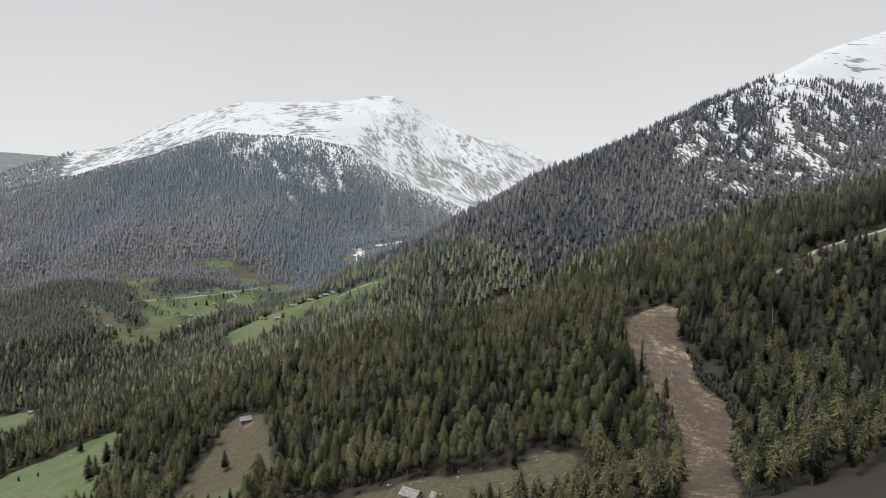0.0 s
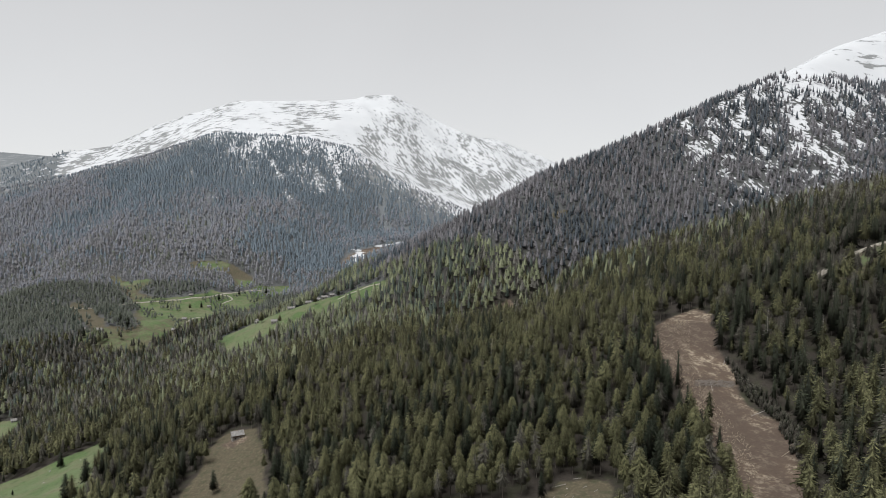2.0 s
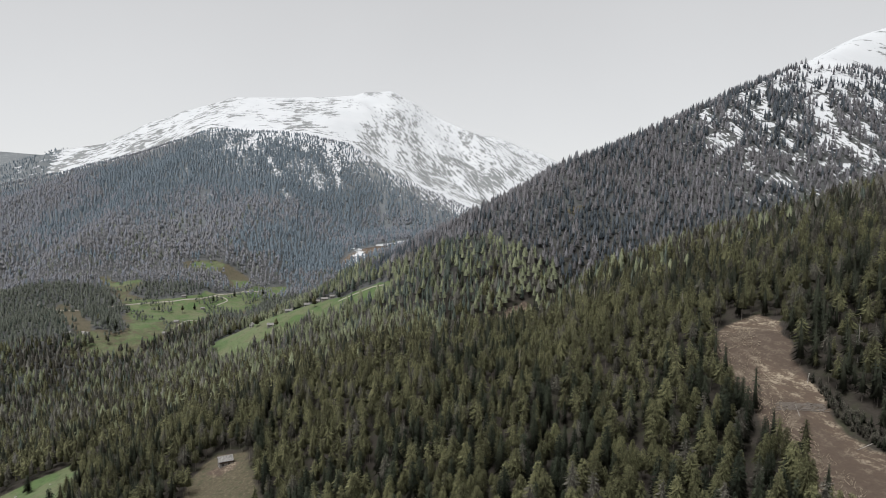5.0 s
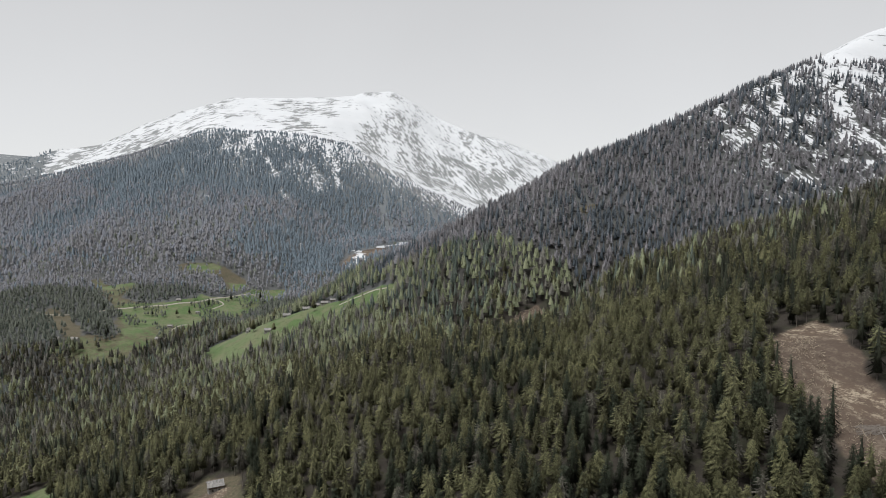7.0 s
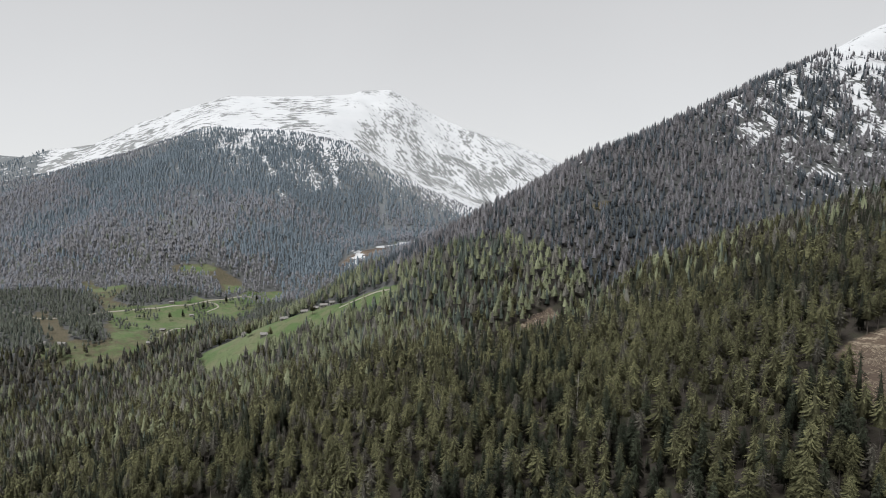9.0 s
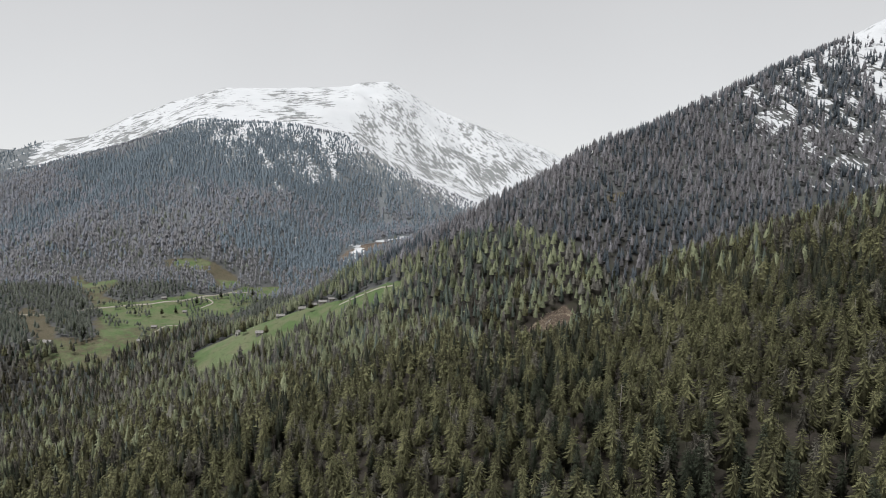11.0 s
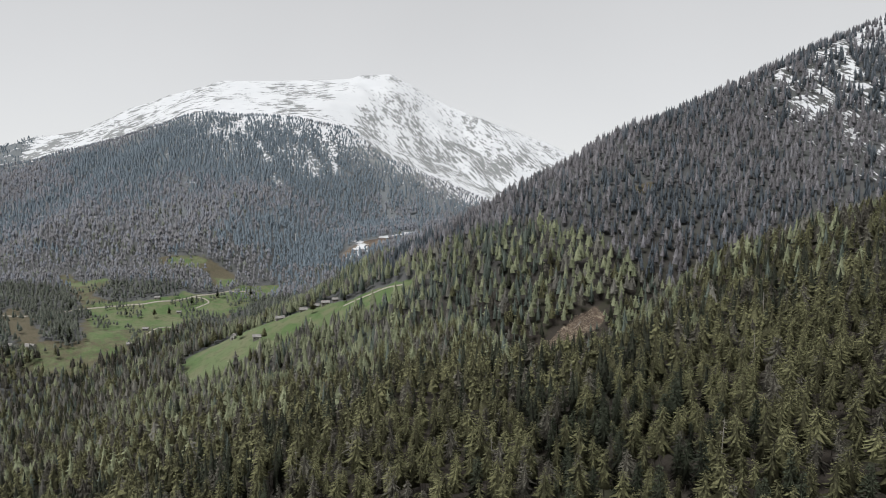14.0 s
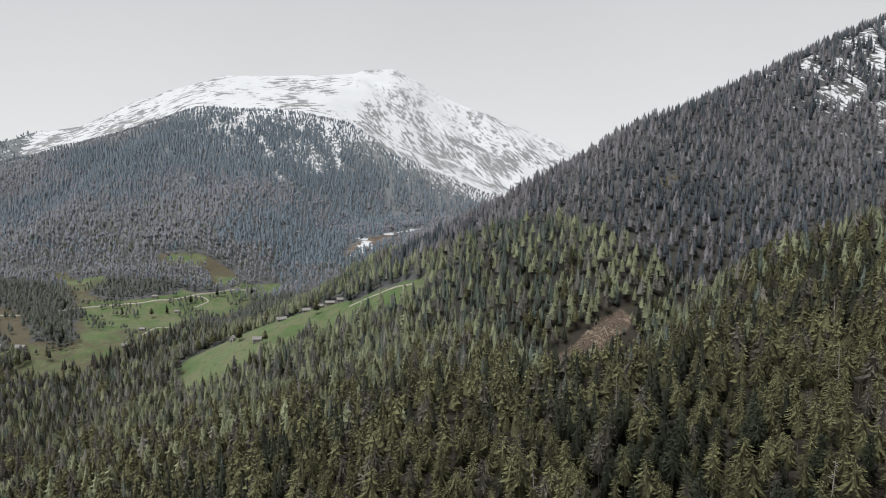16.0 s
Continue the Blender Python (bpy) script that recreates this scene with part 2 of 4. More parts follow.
UP = 300.0  # height of the first viewpoint
SPUR = [(-120, 740, -150), (-42, 775, -104), (10, 770, -62), (64, 780, -19), (104, 800, 3), (157, 840, 29), (243, 890, 62), (338, 940, 102), (428, 1000, 142),
        (560, 1080, 196), (738, 1260, 273), (913, 1400, 332), (1300, 1800, 470), (2200, 2600, 700)]
WOOD_CREST = [(-3200, 1450, -200), (-1800, 1780, -80), (-1243, 1850, -6), (-1049, 1880, 38), (-946, 1900, 68), (-870, 1910, 88), (-745, 1930, 126), (-671, 1950, 142), (-480, 1930, 144),
              (-298, 1900, 122), (-191, 1800, 40), (-66, 1740, -50), (60, 1700, -120)]
SUMMIT = [(-3600, 2600, 20), (-1607, 2400, 62), (-1420, 2370, 108), (-1311, 2350, 136), (-1170, 2350, 154), (-1007, 2400, 236), (-891, 2420, 279), (-735, 2450, 327),
          (-560, 2480, 330), (-390, 2500, 337), (-305, 2560, 352), (-285, 2570, 363), (-205, 2580, 369), (-150, 2540, 326), (-51, 2500, 273), (94, 2400, 202), (287, 2300, 84), (400, 2280, 20), (560, 2200, -60)]
BEHIND = [(-50, 3500, 300), (250, 3500, 290), (480, 3450, 195), (640, 3400, 120), (1400, 3600, 300), (2600, 3900, 500)]
CREEK = [(420, 2050, -60), (120, 1650, -95), (-60, 1440, -108), (-166, 1312, -122), (-249, 1150, -163), (-364, 858, -214), (-557, 805, -271), (-900, 640, -330), (-1500, 300, -400),
         (-3000, -400, -470)]


def near_slope(x, y):
    z = -98.6 + 0.31 * x
    z = z - 18 * bump(x, y, 96, 220, 62, 42) - 11 * bump(x, y, 38, 525, 50, 45) + 9 * bump(x, y, -75, 425, 55, 50) + 20 * bump(x, y, -175, 757, 65, 45)
    z = z - 9 * bump(x, y, -60, 300, 60, 60) - 22 * bump(x, y, 212, 262, 70, 38) - 15 * bump(x, y, -130, 650, 90, 42)
    crest = 575 - 85 * ramp(-x, -130, -20)
    z = z - 0.5 * np.clip(y - crest, 0, 130) * ramp(x, -40, 40)
    z = z - 0.16 * np.maximum(0, y - 900)
    z = z - 0.04 * np.maximum(0, x - 130) * ramp(y, 400, 520)
    return z + fbm(x, y, 70, 4, 3) * 3.2


def ground(x, y):
    """Height of the land at a place of the plan."""
    x, y = np.asarray(x, float), np.asarray(y, float)
    wobble = fbm(x, y, 260, 5, 11)
    d = along(x, y, SPUR)[0]
    spur = ridge(x, y, SPUR, lambda s: 0.5 * s, lambda s: 0.66 * s, 11) + fbm(x, y, 90, 4, 21) * np.clip(d / 12, 0.5, 4.5)
    d = along(x, y, WOOD_CREST)[0]
    wood = ridge(x, y, WOOD_CREST, lambda s: 0.25 * s, lambda s: 465 * (1 + 0.45 * ramp(x, -330, -60)) * (1 - np.exp(-s / 750)), 30) + wobble * np.clip(d / 22, 1.5, 6)
    wood = wood + 17 * value_noise(x / 62 + y / 400, y / 900, 5) * ramp(d, 50, 350) * ramp(-d, -900, -650) + 26 * bump(x, y, -470, 870, 90, 70)
    d = along(x, y, SUMMIT)[0]
    top = ridge(x, y, SUMMIT, lambda s: 0.6 * s, lambda s: (0.36 + 0.26 * ramp(x, -400, 0) + 0.34 * ramp(-x, 640, 1100)) * s, 20) + wobble * np.clip(d / 20, 1.0, 12)
    top = top + 10 * value_noise((x + 0.5 * y) / 55, (y - 0.5 * x) / 420, 6) * ramp(x, -420, -150) * ramp(d, 30, 200)
    d = along(x, y, BEHIND)[0]
    back = ridge(x, y, BEHIND, lambda s: 0.5 * s, lambda s: 0.5 * s, 15) + wobble * np.clip(d / 20, 1.0, 14)
    d, high, side = along(x, y, CREEK)
    floor = high + 0.05 * d
    z = join_high(near_slope(x, y), spur, 6)
    z = join_high(z, join_high(wood, top, 30), 9)
    z = join_high(join_high(z, back, 10), floor, 10)
    d = np.hypot(x, y - 1500)
    return z + UP + np.maximum(0, d - 2600) * 0.06

# ---- what covers the land, as areas of the plan ----
TRACK_CLEARING = [(122, 354), (106, 350), (92, 335), (89, 300), (89, 270), (87, 245), (82, 220), (72, 187), (52, 130), (70, 130), (84, 181), (103, 224), (111, 252), (110, 277), (112, 304), (124, 343)]
HUT_CLEARING = [(-126, 374), (-104, 376), (-88, 335), (-78, 285), (-80, 250), (-118, 255), (-120, 300), (-124, 345)]
LOW_STRIP = [(-60, 254), (-40, 243), (-10, 237), (16, 230), (44, 239), (52, 233), (44, 205), (0, 192), (-40, 192), (-85, 225)]
GREEN_LOW = [(-229, 470), (-262, 440), (-300, 415), (-300, 360), (-200, 300), (-170, 310), (-196, 383)]
GREEN_CORNER = [(-470, 640), (-425, 655), (-405, 640), (-366, 560), (-380, 500), (-440, 500), (-500, 590)]
RIGHT_HUMP = [(168, 340), (204, 364), (241, 370), (340, 368), (340, 350), (250, 344), (200, 338)]
RIVER_FLAT = [(-200, 1225), (-120, 1290), (-50, 1385), (-80, 1430), (-150, 1370), (-190, 1300)]
MID_MEADOW = [(-61, 719), (-79, 729), (-96, 737), (-113, 743), (-130, 762), (-165, 790), (-205, 850), (-255, 850), (-255, 760), (-240, 700), (-217, 678), (-197, 686), (-179, 703), (-154, 712), (-138, 714),
              (-112, 705), (-90, 702), (-61, 709)]
RAVINE_SCAR = [(-18, 560), (2, 590), (16, 609), (26, 613), (34, 620), (45, 630), (56, 634), (61, 628), (52, 618), (41, 606), (26, 590), (8, 570), (-6, 552)]
BASIN = [(-575, 1138), (-559, 1143), (-520, 1114), (-483, 1099), (-474, 1085), (-477, 1053), (-460, 1034), (-429, 1029), (-399, 1030), (-377, 1053), (-374, 1072), (-357, 1071), (-312, 1109), (-309, 1129),
         (-261, 1149), (-256, 1107), (-279, 1078), (-294, 1008), (-320, 1012), (-337, 975), (-338, 930), (-356, 897), (-346, 874), (-359, 852), (-356, 826), (-380, 816), (-400, 818), (-428, 802), (-448, 826),
         (-455, 851), (-438, 868), (-411, 866), (-405, 885), (-433, 935), (-441, 973), (-474, 1003), (-471, 1022), (-504, 1056)]
BROWN_BANK = [(-573, 1010), (-543, 1017), (-483, 936), (-432, 866), (-446, 850), (-497, 900)]
BASIN_TOP = [(-478, 1118), (-442, 1135), (-435, 1122), (-405, 1150), (-431, 1150), (-448, 1173), (-424, 1185), (-368, 1182), (-343, 1172), (-309, 1127), (-346, 1100), (-362, 1140), (-400, 1142), (-435, 1112)]
SPUR_BARE = [(112, 744), (134, 756), (130, 746), (118, 736)]
RIVER = [(120, 1650, 0), (20, 1530, 0), (-60, 1440, 0), (-120, 1385, 0), (-160, 1345, 0), (-176, 1290, 0), (-190, 1235, 0)]
ROADS = [
    [(-600, 1010, 0), (-530, 985, 0), (-463, 1000, 0), (-435, 1016, 0), (-404, 1022, 0), (-377, 1040, 0), (-359, 1066, 0), (-343, 1084, 0), (-328, 1094, 0), (-300, 1105, 0)],
    [(-344, 1033, 0), (-335, 1054, 0), (-345, 1067, 0), (-359, 1066, 0)],
    [(-357, 906, 0), (-357, 931, 0), (-355, 951, 0), (-345, 958, 0)],
    [(-118, 735, 0), (-108, 734, 0), (-99, 733, 0), (-90, 731, 0), (-81, 727, 0), (-70, 720, 0)],
    [(176, 345, 0), (202, 361, 0), (240, 366, 0), (310, 352, 0)],
]


SHRUB_STRIP = [(112, 298), (115, 285), (117, 262), (115, 240), (110, 228), (106, 232), (112, 255), (110, 280)]
GULLIES = (([(-524, 1868), (-425, 1691), (-375, 1566), (-344, 1506)], 0), ([(-379, 1858), (-324, 1704), (-293, 1608)], 3), ([(-581, 1862), (-561, 1709), (-520, 1587)], 6),
           ([(-305, 1857), (-269, 1709), (-252, 1651)], 4), ([(-707, 1888), (-695, 1772)], 5), ([(-659, 1530), (-655, 1518)], 5), ([(-520, 1520), (-516, 1506)], 4), ([(-760, 1722), (-756, 1708)], 5))
GROVES = ((-414, 876, 9, 10), (-425, 882, 7, 7), (-455, 1010, 10, 7), (-395, 985, 12, 6), (-330, 1000, 12, 8), (-365, 915, 9, 12), (-300, 1060, 10, 14), (-470, 835, 8, 8))


def inside(x, y, area, soft):
    """About 1 inside an area of the plan, 0 outside, with a margin soft metres wide."""
    odd = np.zeros(np.shape(x), bool)
    for (ax, ay), (bx, by) in zip(area, area[1:] + area[:1]):
        cross = (ay > y) != (by > y)
        odd ^= cross & (x < ax + (y - ay) * (bx - ax) / (by - ay if by != ay else 1e-9))
    d = along(x, y, [(*p, 0) for p in area + area[:1]])[0]
    return np.clip(0.5 + np.where(odd, d, -d) / soft, 0, 1)


def c_flank(x):
    return ramp(x, -420, -160)


def cover(x, y):
    """The share of each ground cover: meadow, dry, earth, track, high, snow, flank."""
    z = ground(x, y) - UP
    wx, wy = x + 5 * fbm(x, y, 30, 3, 41), y + 5 * fbm(x, y, 30, 3, 47)
    c = {}
    low = inside(wx, wy, GREEN_LOW, 10)
    c["meadow"] = np.maximum.reduce([low, inside(wx, wy, GREEN_CORNER, 12), inside(wx, wy, MID_MEADOW, 8), inside(wx, wy, BASIN, 14), 0.7 * inside(wx, wy, BASIN_TOP, 14) * ramp(fbm(x, y, 45, 3, 46), -0.3, 0.3), 0.36 * inside(wx, wy, LOW_STRIP, 8), 0.6 * inside(wx, wy, HUT_CLEARING, 8) * ramp(-y, -312, -272), 0.45 * inside(wx, wy, RIGHT_HUMP, 10)])
    c["dry"] = np.maximum.reduce([inside(wx, wy, HUT_CLEARING, 8), inside(wx, wy, LOW_STRIP, 8), inside(wx, wy, RIGHT_HUMP, 8), 0.8 * inside(wx, wy, BASIN_TOP, 14), 0.8 * inside(wx, wy, BROWN_BANK, 16), inside(wx, wy, SPUR_BARE, 8)])
    ex, ey = x + 2 * fbm(x, y, 12, 2, 43), y + 2 * fbm(x, y, 12, 2, 44)
    river = along(wx, wy, RIVER)[0]
    c["earth"] = np.maximum.reduce([np.clip(1.3 - np.hypot(ex + 112, ey - 361) / 8, 0, 1), inside(ex, ey, TRACK_CLEARING, 5), inside(ex, ey, RAVINE_SCAR, 6), np.clip(1.4 - river / 9, 0, 1), 0.8 * inside(ex, ey, RIVER_FLAT, 20)])
    c["track"] = np.clip(1.4 - np.minimum.reduce([along(x, y, r)[0] for r in ROADS]) / 3.2, 0, 1)
    c["dry"] = np.maximum(c["dry"], 1.0 * inside(wx, wy, BASIN, 14) * ramp(fbm(x, y, 70, 3, 45), -0.5, 0.0))
    c["meadow"] = np.where(inside(wx, wy, BASIN, 14) > 0.1, c["meadow"] * (1 - 0.5 * ramp(fbm(x, y, 70, 3, 45), -0.1, 0.45)), c["meadow"])
    d_wood, high_wood, side_wood = along(x, y, WOOD_CREST)
    far = ramp(y, 1350, 1500)
    above = np.where(side_wood < 0, -d_wood, d_wood)
    d_spur, high_spur, side_spur = along(x, y, SPUR)
    right = ramp(x, 200, 330) * ramp(-y, -1650, -1400) * ramp(x - 0.25 * (y - 900), 60, 200) * ramp(y, 600, 700)
    c["high"] = np.maximum(far * ramp(above, -60, 0) * ramp(x, -1330, -1230), right * ramp(z, 120, 170))
    c["wooded"] = np.maximum(far * ramp(-above, 0, 60), right * ramp(-z, -205, -150))
    # haze on the forest floor, put into its colour, growing with distance
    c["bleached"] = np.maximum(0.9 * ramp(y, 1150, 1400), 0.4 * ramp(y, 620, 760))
    drift = ramp(fbm(x * 1.3, y * 0.75, 13, 3, 91), 0.08, 0.32)
    fall = ramp(fbm(x * 2.6 + 0.5 * y, y * 0.55, 48, 3, 93), 0.02, 0.35)
    snow_left = far * ((0.34 + 0.16 * fall) * ramp(above, -430, -160) * ramp(x, -760, -560) * (1 - 0.5 * ramp(x, -340, -200) * ramp(-above, 0, 50)) + 0.14 * ramp(above, -110, -20) + 0.18 * ramp(x, -480, -380) * ramp(above, -110, -20) * ramp(-above, -60, 0) + 0.20 * ramp(above, -20, 60) + 0.34 * ramp(above, -20, 40) * ramp(-x, 540, 760))
    snow_left = snow_left - 0.06 * far * ramp(above, 20, 120) - 0.17 * far * c_flank(x) * ramp(-z, -260, 0) - 0.42 * far * ramp(-x, 1220, 1340)
    patchy = right * ramp(z, -45, 0) * (0.75 + 0.25 * ramp(z, 0, 90))
    snow_right = patchy * (0.23 + 0.37 * drift) + 0.2 * right * ramp(z, 60, 130) * ramp(x + 0.4 * y, 780, 860) + 0.3 * right * ramp(z, 130, 180)
    chute = along(x, y, [(620, 1100, 0), (520, 1000, 0), (455, 905, 0), (425, 830, 0)])[0] + 10 * fbm(x, y, 40, 3, 95)
    gully = np.minimum.reduce([along(x, y, [(*p, 0) for p in line])[0] + more for line, more in GULLIES]) + 9 * fbm(x, y, 35, 3, 96)
    banks = np.minimum(along(x, y, [(-186, 1352, 0), (-166, 1318, 0), (-160, 1280, 0), (-177, 1248, 0)])[0] - 6, along(x, y, [(-40, 1460, 0), (-80, 1441, 0), (-132, 1390, 0)])[0]) + 8 * fbm(x, y, 20, 2, 97)
    c["snow"] = np.maximum.reduce([snow_left, snow_right, 0.8 * np.clip(1.5 - chute / 7, 0, 1), (0.5 + 0.2 * fbm(x, y, 24, 2, 98)) * np.clip(1.5 - gully / 7, 0, 1), 0.9 * np.clip(1.3 - banks / 6, 0, 1)])
    c["open"] = np.maximum(patchy * drift * 0.9, 0.6 * far * fall * ramp(above, -330, -90) * ramp(x, -760, -560) * ramp(-x, 200, 330))
    c["flank"] = c_flank(x) * far
    c["gully"] = np.clip(1.5 - np.minimum(chute, gully) / 9, 0, 1)
    c["river"] = np.clip(1.5 - river / 8, 0, 1)
    return c


def steps(*spans):
    """Grid lines: (start, end, first gap, last gap) spans laid end to end."""
    out = []
    for start, end, a, b in spans:
        n = max(2, int(round((end - start) / (0.5 * (a + b)))))
        t = np.linspace(0, 1, n, endpoint=False)
        w = a * t + 0.5 * (b - a) * t * t
        out.append(start + (end - start) * w / (0.5 * (a + b)))
    return np.concatenate(out + [[spans[-1][1]]])


def mesh_object(name, verts, faces, material, smooth=False, **fields):
    """One mesh object from arrays of points and of equal-sided faces, with point fields."""
    me = bpy.data.meshes.new(name)
    sides = faces.shape[1]
    me.vertices.add(len(verts))
    me.vertices.foreach_set("co", np.ascontiguousarray(verts, np.float32).ravel())
    me.loops.add(faces.size)
    me.loops.foreach_set("vertex_index", np.ascontiguousarray(faces, np.int32).ravel())
    me.polygons.add(len(faces))
    me.polygons.foreach_set("loop_start", np.arange(0, faces.size, sides, dtype=np.int32))
    me.polygons.foreach_set("use_smooth", np.full(len(faces), smooth))
    for key, values in fields.items():
        flat = np.ascontiguousarray(values, np.float32)
        if flat.ndim == 2:
            me.attributes.new(key, "FLOAT_VECTOR", "POINT").data.foreach_set("vector", flat.ravel())
        else:
            me.attributes.new(key, "FLOAT", "POINT").data.foreach_set("value", flat)
    me.update(calc_edges=True)
    me.materials.append(material)
    return new(name, me)


def build_ground():
    xs = steps((-4600, -1900, 200, 30), (-1900, -620, 24, 11), (-620, -60, 8, 4.5), (-60, 300, 4.5, 4.5), (300, 700, 5, 10), (700, 4600, 16, 200))
    ys = steps((-2600, 140, 200, 12), (140, 700, 4.5, 4.5), (700, 1300, 5.5, 9), (1300, 2700, 9, 18), (2700, 4700, 20, 120))
    gx, gy = np.meshgrid(xs, ys)
    gx, gy = gx.ravel(), gy.ravel()
    i, j = np.meshgrid(np.arange(len(xs) - 1), np.arange(len(ys) - 1))
    a = (j * len(xs) + i).ravel()
    faces = np.stack([a, a + 1, a + 1 + len(xs), a + len(xs)], 1)
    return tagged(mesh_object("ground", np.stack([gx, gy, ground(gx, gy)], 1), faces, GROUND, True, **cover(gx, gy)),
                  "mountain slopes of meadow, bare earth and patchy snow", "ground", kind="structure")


build_ground()


# ---- trees ----
def crown_mesh(rng, levels, points, base, outline, droop, ragged):
    """A unit-high conifer crown: whorls of branches as ragged stars, from base up to 1. Returns points and triangles."""
    verts, tris = [], []
    heavy, lop = rng.uniform(0, math.tau), rng.uniform(0.05, 0.28)
    for k in range(levels):
        t = (k + rng.uniform(-0.2, 0.2)) / levels
        z = base + (1 - base) * max(0, t)
        r = outline(max(0, t)) * rng.uniform(0.9, 1.1)
        rise = (1 - base) / levels * 1.35 + 0.5 * r
        turn = rng.uniform(0, math.tau)
        ox, oy = rng.normal(0, 0.01, 2)
        top = len(verts)
        verts.append((ox, oy, min(1.0, z + rise)))
        ring = []
        for n in range(points):
            a = turn + math.tau * (n + rng.uniform(-0.33, 0.33)) / points
            reach = r * rng.uniform(1 - ragged, 1 + 0.4 * ragged) * (1 + lop * math.cos(a - heavy))
            tip = (ox + reach * math.cos(a), oy + reach * math.sin(a), z - droop * reach + rng.uniform(-0.02, 0.02))
            b = a + math.pi / points
            notch = r * rng.uniform(0.38, 0.62)
            dent = (ox + notch * math.cos(b), oy + notch * math.sin(b), z + rise * 0.2)
            ring.append((len(verts), len(verts) + 1))
            verts += [tip, dent]
        for n in range(points):
            tip, dent = ring[n]
            tris += [(top, ring[n - 1][1], tip), (top, tip, dent)]
    return np.array(verts), np.array(tris)


def branch_mesh(rng, count, tufts, base, outline, droop, slim, core):
    """A unit-high crown: single feathery branches wound up the stem, small tufts of needles at its outside, and a slim core."""
    verts, tris = [], []
    heavy, lop = rng.uniform(0, math.tau), rng.uniform(0.05, 0.25)

    def reach(t, a):
        return outline(t) * (1 + lop * math.cos(a - heavy))

    for k in range(count):
        t = ((k + rng.uniform(0, 1)) / count) ** 1.1
        z = base + (1 - base) * t
        a = 2.39996 * k + rng.uniform(-0.6, 0.6)
        r = reach(t, a) * rng.uniform(0.66, 1.2)
        c, s = math.cos(a), math.sin(a)
        fall = droop * (1 - 1.5 * t) * r + rng.uniform(-0.012, 0.012)
        half = r * slim * rng.uniform(0.7, 1.3) * (1 if k % 2 else -1)
        m = rng.uniform(0.45, 0.75) * r
        n = len(verts)
        verts += [(0.08 * r * c, 0.08 * r * s, min(1.0, z + 0.4 * r)), (m * c - half * s, m * s + half * c, z + 0.06 * r - 0.5 * fall + rng.uniform(-0.4, 0.4) * abs(half)), (r * c, r * s, z - fall)]
        tris.append((n, n + 1, n + 2))
    for k in range(tufts):
        t = rng.uniform(0, 0.96) ** 1.1
        a = rng.uniform(0, math.tau)
        r = reach(t, a) * rng.uniform(0.55, 1.0)
        mid = np.array((r * math.cos(a), r * math.sin(a), base + (1 - base) * t - 0.3 * droop * r))
        n = len(verts)
        verts += [tuple(mid + rng.normal(0, 1, 3) * (0.017, 0.017, 0.013)) for _ in range(3)]
        tris.append((n, n + 1, n + 2))
    start = len(verts)
    for n in range(4):
        a = math.tau * n / 4
        verts.append((core * outline(0.25) * math.cos(a), core * outline(0.25) * math.sin(a), base + 0.02))
    verts.append((0, 0, 0.96))
    tris += [(start + n, start + (n + 1) % 4, start + 4) for n in range(4)]
    return np.array(verts), np.array(tris)


def crown_facing(v, rng, low=-0.8, high=1.7):
    """The way each point of a crown faces: out from the stem and up, with some scatter."""
    flat = np.hypot(v[:, 0], v[:, 1]) + 0.01
    out = np.stack([v[:, 0] / flat, v[:, 1] / flat, low + (high - low) * np.clip(v[:, 2], 0, 1) ** 1.5], 1) + rng.normal(0, 0.16, v.shape)
    return out / np.linalg.norm(out, axis=1)[:, None]


def crown_unshaded(v):
    """Freedom from the painted crown shade, 0 to 1: least inside and low down."""
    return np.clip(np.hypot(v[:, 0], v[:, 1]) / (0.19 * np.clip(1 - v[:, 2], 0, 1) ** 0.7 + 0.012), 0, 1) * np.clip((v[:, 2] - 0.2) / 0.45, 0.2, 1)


def trunk_mesh(sides, radius, top):
    a = np.arange(sides) * math.tau / sides
    low = np.stack([radius * np.cos(a), radius * np.sin(a), np.full(sides, -0.06)], 1)
    mid = np.stack([0.7 * radius * np.cos(a), 0.7 * radius * np.sin(a), np.full(sides, top * 0.5)], 1)
    tip = np.array([[0, 0, top]])
    verts = np.concatenate([low, mid, tip])
    tris = []
    for n in range(sides):
        m = (n + 1) % sides
        tris += [(n, m, sides + m), (n, sides + m, sides + n), (sides + n, sides + m, 2 * sides)]
    return verts, np.array(tris)


def spruce_crown(rng, fine):
    """A cone of many fringed whorls, full to low down."""
    wide, base = rng.uniform(0.14, 0.178), rng.uniform(0.06, 0.24)
    if fine < 3:
        return branch_mesh(rng, (330, 100, 38)[fine], (280, 62, 10)[fine], base, lambda t: 1.15 * wide * min(1, 0.8 + 1.3 * t) * (1 - t) ** 0.78 + 0.012, 0.4, (0.10, 0.16, 0.44)[fine], (0.45, 0.55, 0.8)[fine])
    levels, points, stout = 2, 5, 1.8
    return crown_mesh(rng, levels, points, base, lambda t: stout * wide * min(1, 0.75 + 1.5 * t) * (1 - t) ** 0.82 + 0.012, 0.3, 0.32)


